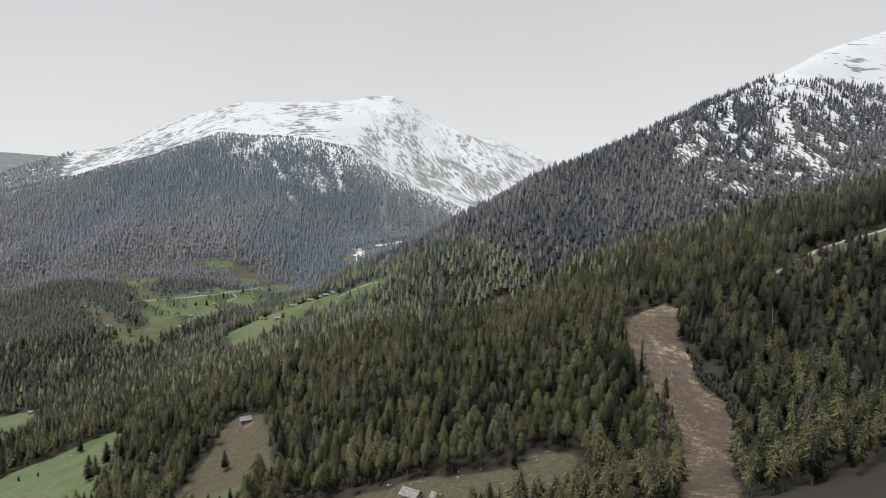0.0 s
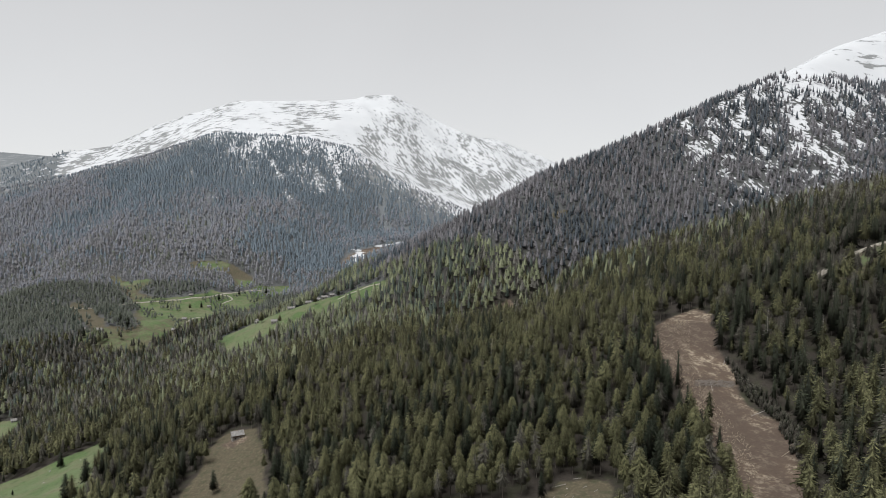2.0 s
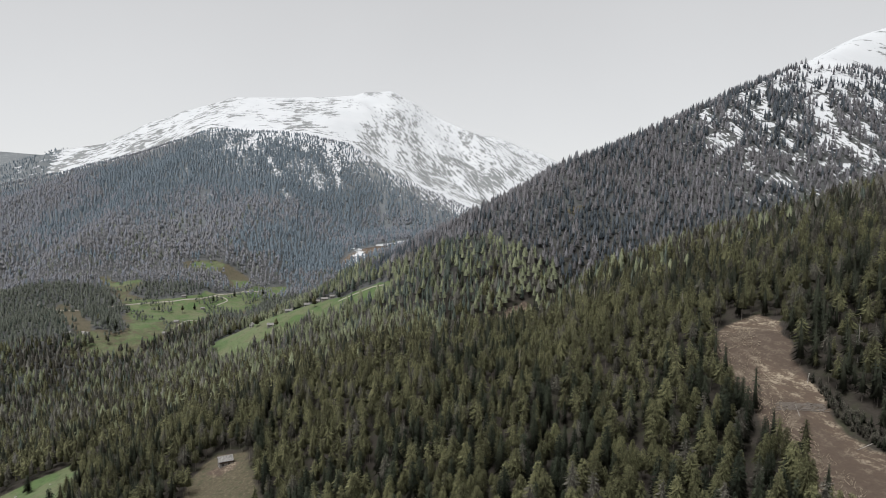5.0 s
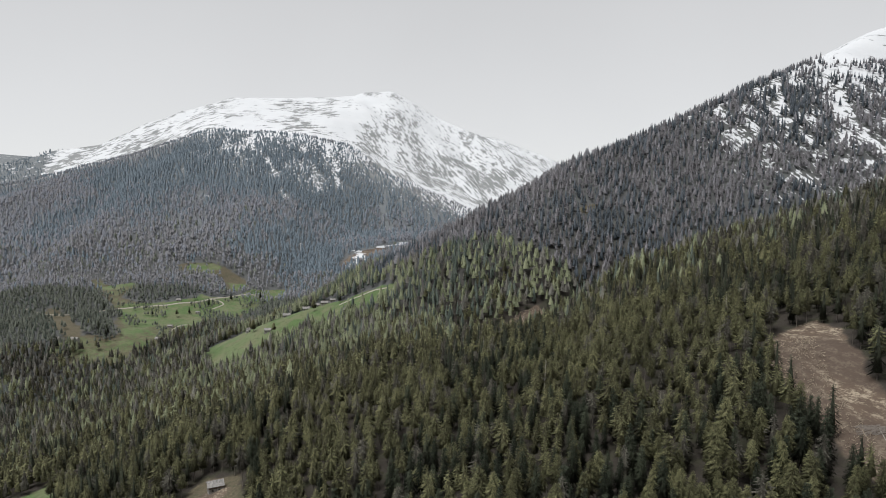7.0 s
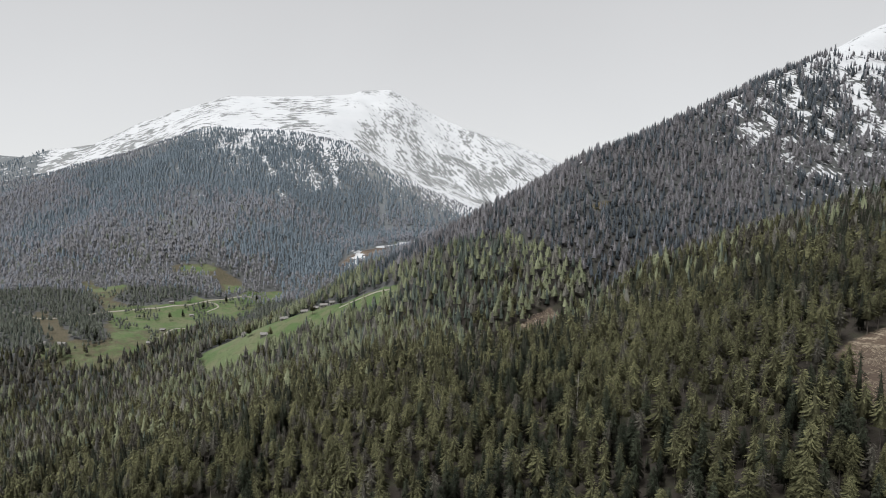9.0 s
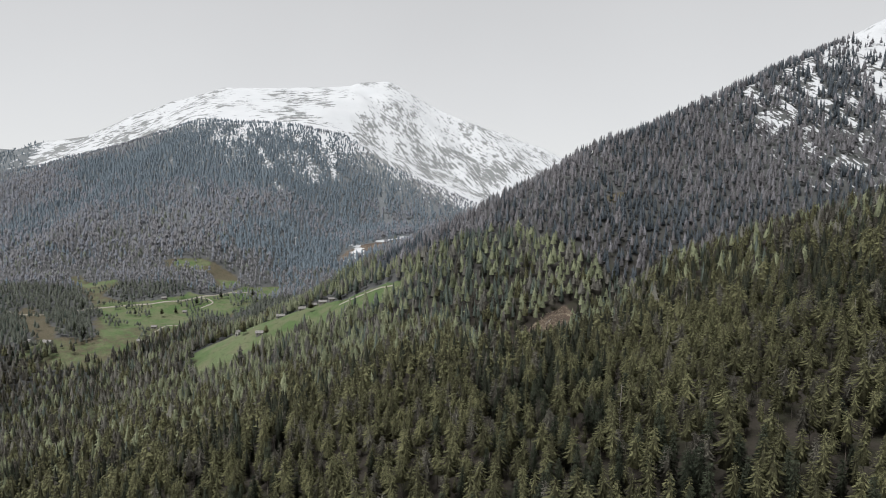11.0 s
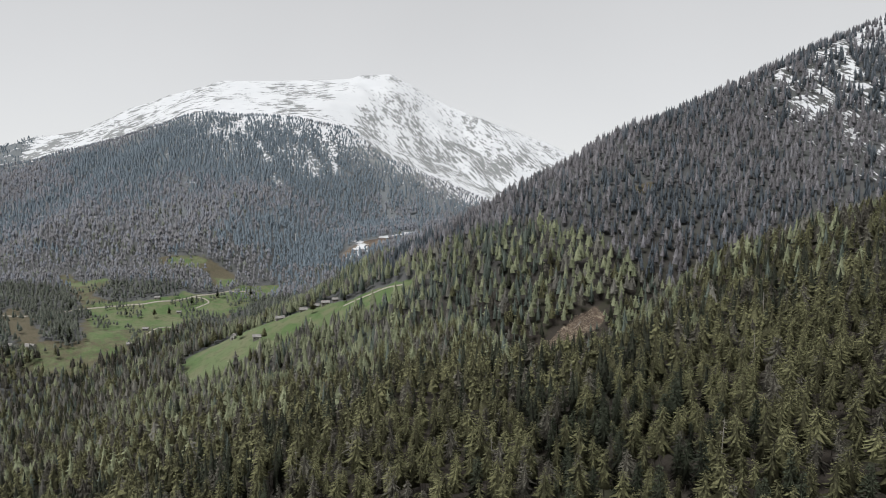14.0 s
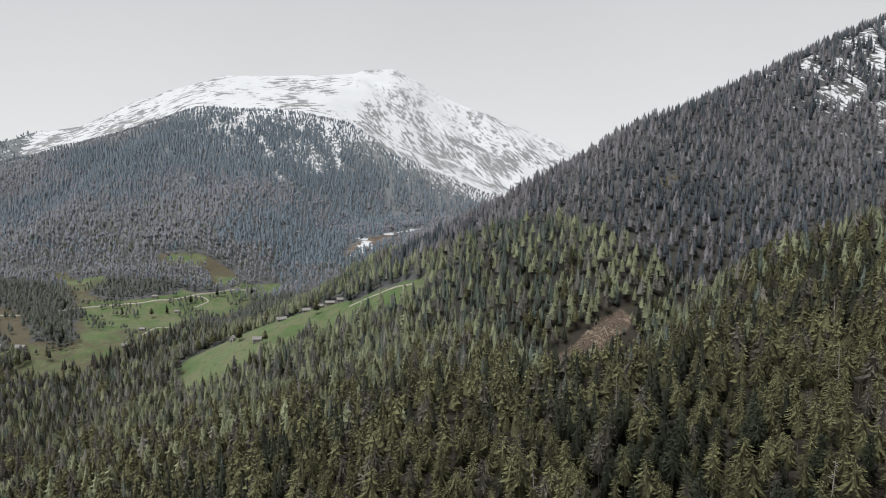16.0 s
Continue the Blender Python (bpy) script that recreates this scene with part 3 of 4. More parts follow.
def larch_crown(rng, fine):
    """A lighter, round-shouldered crown high on the trunk."""
    wide, base = rng.uniform(0.16, 0.21), rng.uniform(0.2, 0.42)
    if fine < 3:
        return branch_mesh(rng, (300, 90, 34)[fine], (320, 74, 14)[fine], base, lambda t: 1.15 * wide * min(1, 0.6 + 1.6 * t) * (1 - t) ** 0.66 + 0.014, 0.1, (0.10, 0.16, 0.44)[fine], (0.5, 0.6, 0.82)[fine])
    levels, points, stout = 2, 5, 1.7
    return crown_mesh(rng, levels, points, base, lambda t: stout * wide * min(1, 0.6 + 1.5 * t) * (1 - t) ** 0.6 + 0.012, 0.12, 0.35)


def forest(name, crown, fine, spots, heights, material, label, trunk=True, variants=8, seed=1, kind="stuff", broad=1.0):
    """Many trees of one sort as one object; each has its own height, turn, lean, width and tone."""
    if not len(spots):
        return
    rng = np.random.default_rng(seed)
    shapes = [crown(rng, fine) for _ in range(variants)]
    facing = [crown_facing(v, rng, *(((-0.8, 1.7), (-0.8, 1.7), (-0.15, 1.5), (0.9, 1.15))[fine])) for v, _ in shapes]
    pick = rng.integers(0, variants, len(spots))
    turn, wide = rng.uniform(0, math.tau, len(spots)), broad * rng.uniform(0.85, 1.2, len(spots))
    lean, tone = rng.normal(0, 0.02, (len(spots), 2)), rng.uniform(0, 1, len(spots))
    sets = [shapes, [trunk_mesh(3, 0.011, 0.8)] * variants] if trunk else [shapes]
    for which, group in enumerate(sets):
        vs, fs, ts, ns, us, start = [], [], [], [], [], 0
        for n, (v, f) in enumerate(group):
            mine = np.nonzero(pick == n)[0]
            if not len(mine):
                continue
            h, c, s = heights[mine, None], np.cos(turn[mine, None]), np.sin(turn[mine, None])
            w = h * wide[mine, None]
            x = (v[:, 0] * c - v[:, 1] * s) * w + v[:, 2] * h * lean[mine, :1] + spots[mine, :1]
            y = (v[:, 0] * s + v[:, 1] * c) * w + v[:, 2] * h * lean[mine, 1:] + spots[mine, 1:2]
            z = v[:, 2] * h + spots[mine, 2:3]
            vs.append(np.stack([x, y, z], -1).reshape(-1, 3))
            fs.append((f[None] + (np.arange(len(mine)) * len(v))[:, None, None] + start).reshape(-1, 3))
            ts.append(np.repeat(tone[mine], len(v)))
            if which == 0:
                o = facing[n]
                us.append(np.tile(crown_unshaded(v), len(mine)))
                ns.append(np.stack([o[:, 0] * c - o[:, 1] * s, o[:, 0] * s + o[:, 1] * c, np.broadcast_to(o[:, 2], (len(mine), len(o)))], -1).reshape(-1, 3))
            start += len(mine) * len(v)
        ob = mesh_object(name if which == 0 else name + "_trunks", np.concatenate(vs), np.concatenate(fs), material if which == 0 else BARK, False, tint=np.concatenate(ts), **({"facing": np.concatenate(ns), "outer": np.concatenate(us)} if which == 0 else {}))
        tagged(ob, label if which == 0 else "grey brown bare trunks standing in the forest", "forest" if which == 0 else "trunks", kind=kind)


def scatter(x0, x1, y0, y1, gap, seed):
    """Places about gap metres apart over a stretch of the plan."""
    rng = np.random.default_rng(seed)
    gx, gy = np.meshgrid(np.arange(x0, x1, gap), np.arange(y0, y1, gap * 0.9))
    gx = gx + (np.arange(gx.shape[0]) % 2)[:, None] * gap / 2
    x = (gx + rng.uniform(-0.42, 0.42, gx.shape) * gap).ravel()
    y = (gy + rng.uniform(-0.42, 0.42, gy.shape) * gap).ravel()
    return x, y, rng


def bare(x, y):
    """How far the ground is kept clear of trees."""
    c = cover(x, y)
    grove = np.maximum.reduce([bump(x, y, *g) for g in GROVES])
    clump = ramp(fbm(x, y, 24, 3, 73) + 0.35 * ramp(-x, 420, 520), 0.34, 0.5) * inside(x, y, BASIN, 30)
    grove = np.maximum(grove, clump)
    grove = 1.7 * ramp(grove + 0.35 * fbm(x, y, 25, 3, 71), 0.35, 0.62) * ramp(y, 780, 820)
    clear = np.maximum.reduce([np.maximum(c["meadow"] * 1.15, c["dry"] * 1.1) - grove, c["earth"] * 1.15, 1.2 * inside(x, y, SHRUB_STRIP, 6), 1.3 * inside(x, y, RIVER_FLAT, 14), c["track"] * 1.4, c["river"], 0.6 * c["gully"]])
    return np.clip(clear, 0, 1), c


def plant():
    hero = {"spruce": [], "larch": []}
    # the near slope
    x, y, rng = scatter(-640, 520, 165, 960, 5.0, 5)
    keep = (x < 0.7 * y + 40) & (x > -0.76 * y - 40) & (x > -560 - 0.1 * y)
    x, y = x[keep], y[keep]
    d_spur, h_spur, s_spur = along(x, y, SPUR)
    on_spur = (x > -90) & (y > np.interp(x, (-90, 40, 110, 400), (760, 705, 640, 700)))
    d_creek, _, s_creek = along(x, y, CREEK)
    clear, c = bare(x, y)
    gone = clear + 0.16 * ramp(fbm(x, y, 28, 3, 61), 0.2, 0.7) > rng.uniform(0.25, 0.85, len(x))
    keep = ~gone & ~on_spur & (s_creek > 0)
    x, y = x[keep], y[keep]
    z = ground(x, y)
    fresh = fbm(x, y, 60, 3, 81) * 0.3 + 0.76 + 0.1 * ramp(-x, 60, 260) - 0.2 * ramp(-x, 240, 340) - 0.3 * ramp(x, 80, 170) * ramp(-y, -430, -350)
    roll = rng.uniform(0, 1, len(x))
    larch = roll < fresh
    twiggy = larch & (rng.uniform(0, 1, len(x)) < 0.12 + 0.16 * ramp(y, 430, 600) + 0.45 * ramp(x, 110, 230) + 0.3 * ramp(-x, 180, 300) * ramp(y, 480, 620))
    tall = rng.normal(13.6, 2.2, len(x)).clip(8, 19) * np.where(larch, 0.97, 1.0)
    young = rng.uniform(0, 1, len(x)) < 0.10
    tall = np.where(young, tall * rng.uniform(0.4, 0.7, len(x)), tall)
    regrowth = np.maximum.reduce([inside(x, y + back, RAVINE_SCAR, 8) for back in (8, 18, 28, 40)])
    tall = tall * (1 - 0.6 * regrowth)
    spots = np.stack([x, y, z], 1)
    close = (y < 430) & (x > -240)
    chosen = np.argsort(np.where((y > 225) & (np.abs(x + 10) < 95), y, 1e6))
    single = np.zeros(len(x), bool)
    for sort in (larch & ~twiggy, ~larch):
        mine = [n for n in chosen[:3000] if sort[n]][:300]
        single[mine] = True
    for n in np.nonzero(single)[0]:
        hero["larch" if larch[n] else "spruce"].append((*spots[n], tall[n]))
    # with distance, more and more trees take the haze-painted tones
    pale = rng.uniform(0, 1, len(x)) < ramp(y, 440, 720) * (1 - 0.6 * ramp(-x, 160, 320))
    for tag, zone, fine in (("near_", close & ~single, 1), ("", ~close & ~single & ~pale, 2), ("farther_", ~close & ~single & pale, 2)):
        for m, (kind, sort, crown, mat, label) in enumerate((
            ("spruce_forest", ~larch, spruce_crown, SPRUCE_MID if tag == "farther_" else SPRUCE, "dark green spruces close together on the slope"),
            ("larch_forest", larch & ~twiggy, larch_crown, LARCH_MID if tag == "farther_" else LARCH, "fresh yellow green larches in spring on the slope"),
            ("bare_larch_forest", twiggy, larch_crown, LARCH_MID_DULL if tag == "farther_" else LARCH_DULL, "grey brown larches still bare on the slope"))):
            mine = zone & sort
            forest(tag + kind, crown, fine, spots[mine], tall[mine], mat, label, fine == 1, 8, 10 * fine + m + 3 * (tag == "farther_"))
    # the spur across the ravine
    x, y, rng = scatter(-110, 1000, 600, 1500, 5.5, 6)
    d_spur, h_spur, s_spur = along(x, y, SPUR)
    zone = (x > -90) & (y > np.interp(x, (-90, 40, 110, 400), (760, 705, 640, 700))) & ((s_spur < 0) | (d_spur < 45)) & (x < 0.80 * y + 40)
    x, y = x[zone], y[zone]
    z = ground(x, y)
    clear, c = bare(x, y)
    thin = clear + 1.1 * c["open"] + 1.4 * ramp(z - UP, 160, 190) + 0.35 * ramp(fbm(x, y, 30, 3, 62), 0.2, 0.8)
    keep = thin < rng.uniform(0.3, 1.0, len(x))
    x, y, z = x[keep], y[keep], z[keep]
    larch = rng.uniform(0, 1, len(x)) < 0.5 + 0.45 * fbm(x, y, 80, 3, 82)
    tall = rng.normal(11.8, 2.0, len(x)).clip(7, 16) * (1 - 0.35 * ramp(z - UP, 100, 220))
    spots = np.stack([x, y, z], 1)
    # the spur's tree colours have some haze painted in
    forest("spur_spruce_forest", spruce_crown, 2, spots[~larch], tall[~larch], SPRUCE_HAZE, "dark spruces on the steep snow-patched spur", False, 8, 31)
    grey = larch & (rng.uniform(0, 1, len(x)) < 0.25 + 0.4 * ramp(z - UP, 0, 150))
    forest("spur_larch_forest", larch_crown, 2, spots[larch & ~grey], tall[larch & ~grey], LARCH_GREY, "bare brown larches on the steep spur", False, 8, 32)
    forest("spur_grey_larch_forest", larch_crown, 2, spots[grey], tall[grey], LARCH_HAZE_PALE, "bare grey larches high on the steep spur", False, 8, 33)
    # the far mountainside and the basin below it
    x, y, rng = scatter(-1900, 140, 780, 2060, 8.0, 7)
    x_low, y_low, _ = scatter(-700, -230, 780, 1130, 5.8, 9)
    far_off = (y > 1130) | (x < -700) | (x > -230)
    x, y = np.concatenate([x[far_off], x_low]), np.concatenate([y[far_off], y_low])
    d_creek, _, s_creek = along(x, y, CREEK)
    d_wood, h_wood, s_wood = along(x, y, WOOD_CREST)
    zone = ((s_creek < 0) | ((y > 925) & (x > -330) & (x < 60 + 0.2 * (y - 1000)) & (y < 1750))) & ((s_wood < 0) | (d_wood < 25)) & (x > -0.86 * y - 60)
    x, y, d_wood = x[zone], y[zone], d_wood[zone]
    clear, c = bare(x, y)
    thin = clear + 0.65 * c["open"] + 0.3 * ramp(fbm(x, y, 40, 3, 63), 0.2, 0.8) + 0.4 * ramp(fbm(x * 2.4 + 0.4 * y, y * 0.4, 60, 3, 64), 0.3, 0.7) * ramp(y, 1250, 1400)
    keep = thin < rng.uniform(0.25, 0.95, len(x))
    x, y, d_wood = x[keep], y[keep], d_wood[keep]
    z = ground(x, y)
    spruce_share = 0.26 + 0.75 * bump(x, y, -420, 1730, 260, 190) + 0.34 * fbm(x, y, 160, 3, 83) + 0.2 * bump(x, y, -250, 1300, 150, 250)
    spruce_share = np.where(y < 1200, 0.24 + 0.16 * fbm(x, y, 60, 3, 84) + 0.25 * ramp(x, -330, -250), spruce_share)
    larch = 0.5 + 0.5 * (rng.uniform(0, 1, len(x)) - 0.5) > spruce_share
    tall = rng.normal(15, 2.2, len(x)).clip(8, 20) * (1 - 0.4 * ramp(-d_wood, -160, 0))
    tall = tall * (1 - 0.32 * ramp(-y, -1230, -1120)) * (1 - 0.3 * inside(x, y, BASIN, 20))
    spots = np.stack([x, y, z], 1)
    low = ramp(-y, -1500, -1150) * 0.8
    green = larch & (rng.uniform(0, 1, len(x)) < 0.16 * low)
    brown = larch & ~green & (rng.uniform(0, 1, len(x)) < 0.25 + 0.6 * low + 0.2 * ramp(-x, 700, 1100))
    # haze is painted into all tree colours of basin and mountainside
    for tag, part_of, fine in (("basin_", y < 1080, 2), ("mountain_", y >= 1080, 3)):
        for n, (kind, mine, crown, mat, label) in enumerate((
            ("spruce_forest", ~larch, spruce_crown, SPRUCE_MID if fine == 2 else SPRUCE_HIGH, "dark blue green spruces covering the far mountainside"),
            ("larch_forest", larch & ~green & ~brown, larch_crown, LARCH_HAZE if fine == 2 else LARCH_HIGH, "grey larches covering the far mountainside"),
            ("brown_larch_forest", brown, larch_crown, LARCH_HAZE if fine == 2 else LARCH_BARE, "brown larches still bare on the far mountainside"),
            ("fresh_larch_forest", green, larch_crown, LARCH_HAZE, "larches turning green low on the far mountainside"))):
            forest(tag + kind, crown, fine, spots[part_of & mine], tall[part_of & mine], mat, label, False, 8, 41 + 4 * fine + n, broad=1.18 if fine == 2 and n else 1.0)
    # the wooded end of the far ridge
    x, y, rng = scatter(-1960, -1120, 1960, 2410, 8.5, 8)
    keep = (rng.uniform(0, 1, len(x)) < 0.5 * ramp(-x, 1240, 1330) - 0.3 * ramp(fbm(x, y, 60, 3, 66), 0.0, 0.5)) & (along(x, y, SUMMIT)[0] > 6) & (x > -0.84 * y)
    x, y = x[keep], y[keep]
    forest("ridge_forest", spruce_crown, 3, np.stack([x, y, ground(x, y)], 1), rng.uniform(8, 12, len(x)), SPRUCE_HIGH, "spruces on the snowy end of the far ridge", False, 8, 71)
    return hero


HERO = plant()
STOCK = {}
SORTS = (("spruce", "spruce_tree", spruce_crown, SPRUCE, "dark green spruce tree on the forest slope"),
         ("larch", "larch_tree", larch_crown, LARCH, "fresh yellow green larch tree on the forest slope"))
for sort, tree_name, crown, needles, words in SORTS:
    rng = np.random.default_rng(77 if sort == "spruce" else 78)
    stock = []
    STOCK[sort] = stock
    for n in range(10):
        v, f = crown(rng, 0)
        crown_ob = mesh_object("crown", v, f, needles, facing=crown_facing(v, rng), outer=crown_unshaded(v))
        v, f = trunk_mesh(6, 0.011, 0.85)
        stock.append((crown_ob, mesh_object("trunk", v, f, BARK, True)))
    for n, (x, y, z, tall) in enumerate(HERO[sort]):
        tree = tagged(new(tree_name), words, "tree", "forest trees on the near slope")
        wide = rng.uniform(0.85, 1.15) * tall
        tree.matrix_world = Matrix.LocRotScale((x, y, z), Euler((rng.normal(0, 0.02), rng.normal(0, 0.02), rng.uniform(0, math.tau))), (wide, wide, tall))
        for piece in stock[n % 10]:
            ob = piece if n < 10 else new(piece.data.name.split(".")[0], piece.data)
            ob.parent = tree


# ---- huts, masts, roads' furniture and lone trees ----
WOOD_OLD = plain_material("weathered_larch_boards", (0.07, 0.052, 0.04), (0.16, 0.125, 0.10), 0.5, 0.9, (1, 1, 5))
WOOD_GREY = plain_material("silvered_boards", (0.22, 0.20, 0.18), (0.36, 0.34, 0.31), 0.5, 0.9, (1, 1, 5))
STONE = plain_material("field_stone", (0.19, 0.18, 0.165), (0.33, 0.315, 0.295), 0.45, 0.95)
PLASTER = plain_material("pale_plaster", (0.34, 0.33, 0.315), (0.48, 0.47, 0.45), 0.8, 0.9)
SLATE = plain_material("stone_slab_roof", (0.12, 0.116, 0.112), (0.23, 0.222, 0.214), 0.7, 0.85)
METAL = plain_material("galvanised_steel", (0.45, 0.46, 0.47), (0.62, 0.63, 0.64), 0.6, 0.5)
DARK = plain_material("dark_opening", (0.015, 0.014, 0.013), (0.03, 0.027, 0.024), 0.5, 0.6)
CUT_WOOD = plain_material("cut_pale_wood", (0.15, 0.12, 0.088), (0.29, 0.245, 0.19), 0.4, 0.9)


GRAVEL = plain_material("pale_gravel", (0.17, 0.155, 0.13), (0.29, 0.27, 0.235), 1.5, 0.95)


def road(line, wide, name, label):
    """A gravel road laid along the land, with a slight crown and dropped edges."""
    pts = np.array([p[:2] for p in line], float)
    pts = np.concatenate([2 * pts[:1] - pts[1:2], pts, 2 * pts[-1:] - pts[-2:-1]])
    mid = []
    for a, b, c, d in zip(pts, pts[1:], pts[2:], pts[3:]):
        for u in np.linspace(0, 1, 14, endpoint=False):
            mid.append(0.5 * (2 * b + (c - a) * u + (2 * a - 5 * b + 4 * c - d) * u * u + (3 * b - a - 3 * c + d) * u ** 3))
    mid = np.array(mid + [pts[-2]])
    way = np.gradient(mid, axis=0)
    side = np.stack([-way[:, 1], way[:, 0]], 1) / np.linalg.norm(way, axis=1)[:, None]
    rows = []
    for off, lift in ((-0.62, -0.6), (-0.5, 0.5), (0.0, 0.6), (0.5, 0.5), (0.62, -0.6)):
        q = mid + side * off * wide
        rows.append(np.stack([q[:, 0], q[:, 1], ground(mid[:, 0], mid[:, 1]) * 0.5 + ground(q[:, 0], q[:, 1]) * 0.5 + lift], 1))
    verts = np.stack(rows, 1).reshape(-1, 3)
    i, j = np.meshgrid(np.arange(4), np.arange(len(mid) - 1))
    a = (j * 5 + i).ravel()
    tagged(mesh_object(name, verts, np.stack([a, a + 1, a + 6, a + 5], 1), GRAVEL, True), label, "road", kind="structure")


for n, line in enumerate(ROADS):
    road(line, (2.6, 1.9, 2.0, 1.4, 3.2)[n], ("road", "road_2", "path", "path_2", "road_3")[n], "pale gravel track winding across the slope")


def box(bm, x0, x1, y0, y1, z0, z1, bevel=0.0):
    made = bmesh.ops.create_cube(bm, size=1)["verts"]
    for v in made:
        v.co = Vector((x0 + (v.co.x + 0.5) * (x1 - x0), y0 + (v.co.y + 0.5) * (y1 - y0), z0 + (v.co.z + 0.5) * (z1 - z0)))
    if bevel:
        bmesh.ops.bevel(bm, geom=[e for e in bm.edges if e.verts[0] in made], offset=bevel, segments=1, affect="EDGES")
    return bm


def part(name, bm, material, parent, label=""):
    me = bpy.data.meshes.new(name)
    bm.to_mesh(me)
    bm.free()
    me.materials.append(material)
    ob = new(name, me)
    ob.parent = parent
    return tagged(ob, label)


def prism(points, y0, y1):
    """A solid from an outline in x and z, between two depths."""
    bm = bmesh.new()
    a = [bm.verts.new((x, y0, z)) for x, z in points]
    b = [bm.verts.new((x, y1, z)) for x, z in points]
    bm.faces.new(a)
    bm.faces.new(b[::-1])
    for n in range(len(points)):
        m = (n + 1) % len(points)
        bm.faces.new((a[m], a[n], b[n], b[m]))
    bmesh.ops.recalc_face_normals(bm, faces=bm.faces)
    return bm


def hut(x, y, turn, long, wide, high, label, name="hut", walls=None, base=None, roof=None, chimney=False, group="alpine huts"):
    """A mountain hut: stone base, board walls, two roof slopes, door and windows. The ridge runs along its length."""
    walls, base, roof = walls or WOOD_OLD, base or STONE, roof or SLATE
    top = tagged(new(name), label, "hut", group)
    z = float(ground(x, y))
    top.matrix_world = pose(x, y, z - 0.3, 0, 0, turn)
    foot = 0.42 * high + 0.6
    peak = high + 0.34 * wide
    w, l = wide / 2, long / 2
    part("stone_base", box(bmesh.new(), -l - 0.06, l + 0.06, -w - 0.06, w + 0.06, -1.4, foot, 0.05), base, top, "pale rubble stone base")
    bm = prism([(-w, foot), (w, foot), (w, high + 0.3), (0, peak + 0.3), (-w, high + 0.3)], -l, l)
    bmesh.ops.rotate(bm, verts=bm.verts, matrix=Matrix.Rotation(radians(90), 3, "Z"))
    part("board_wall", bm, walls, top)
    over, thick = 0.55, 0.16
    for side in (-1, 1):
        bm = bmesh.new()
        rows = 5
        for k in range(rows):  # slab courses, each lapping over the one below
            a, b = k / rows, (k + 1.06) / rows
            run = w + over
            ys = [side * run * (1 - a), side * run * max(0, 1 - b)]
            drop = (peak - high) / w
            zs = [peak + 0.34 - drop * abs(v) for v in ys]
            lift = 0.05
            vs = []
            for xx in (-l - over, l + over):
                for yy, zz, up in ((ys[0], zs[0], lift), (ys[1], zs[1], 0), (ys[1], zs[1], thick), (ys[0], zs[0], thick + lift)):
                    vs.append(bm.verts.new((xx, yy, zz + up)))
            for f in ((0, 1, 2, 3), (7, 6, 5, 4), (0, 4, 5, 1), (1, 5, 6, 2), (2, 6, 7, 3), (3, 7, 4, 0)):
                bm.faces.new([vs[i] for i in f])
        bmesh.ops.recalc_face_normals(bm, faces=bm.faces)
        part("roof_slope", bm, roof, top, "pale grey stone slab roof")
    part("ridge_board", box(bmesh.new(), -l - over, l + over, -0.16, 0.16, peak + 0.40, peak + 0.56), walls, top)
    door = part("door", box(bmesh.new(), -l - 0.12, -l - 0.05, -0.45, 0.45, 0.3, 2.2, 0.01), DARK, top, "dark plank door")
    part("door_frame", box(bmesh.new(), -l - 0.16, -l - 0.07, -0.58, 0.58, 2.2, 2.34), walls, door)
    for k in (-0.5, 0.45):
        window = part("window", box(bmesh.new(), k * l - 0.38, k * l + 0.38, -w - 0.10, -w - 0.03, foot * 0.45, foot * 0.45 + 0.8), DARK, top, "small dark window")
        part("window_sill", box(bmesh.new(), k * l - 0.46, k * l + 0.46, -w - 0.18, -w - 0.05, foot * 0.45 - 0.1, foot * 0.45 - 0.01), WOOD_GREY, window)
    if chimney:
        part("chimney", box(bmesh.new(), 0.2 * l, 0.2 * l + 0.55, 0.2, 0.75, high, peak + 1.2, 0.04), STONE, top, "squat stone chimney")
    return top


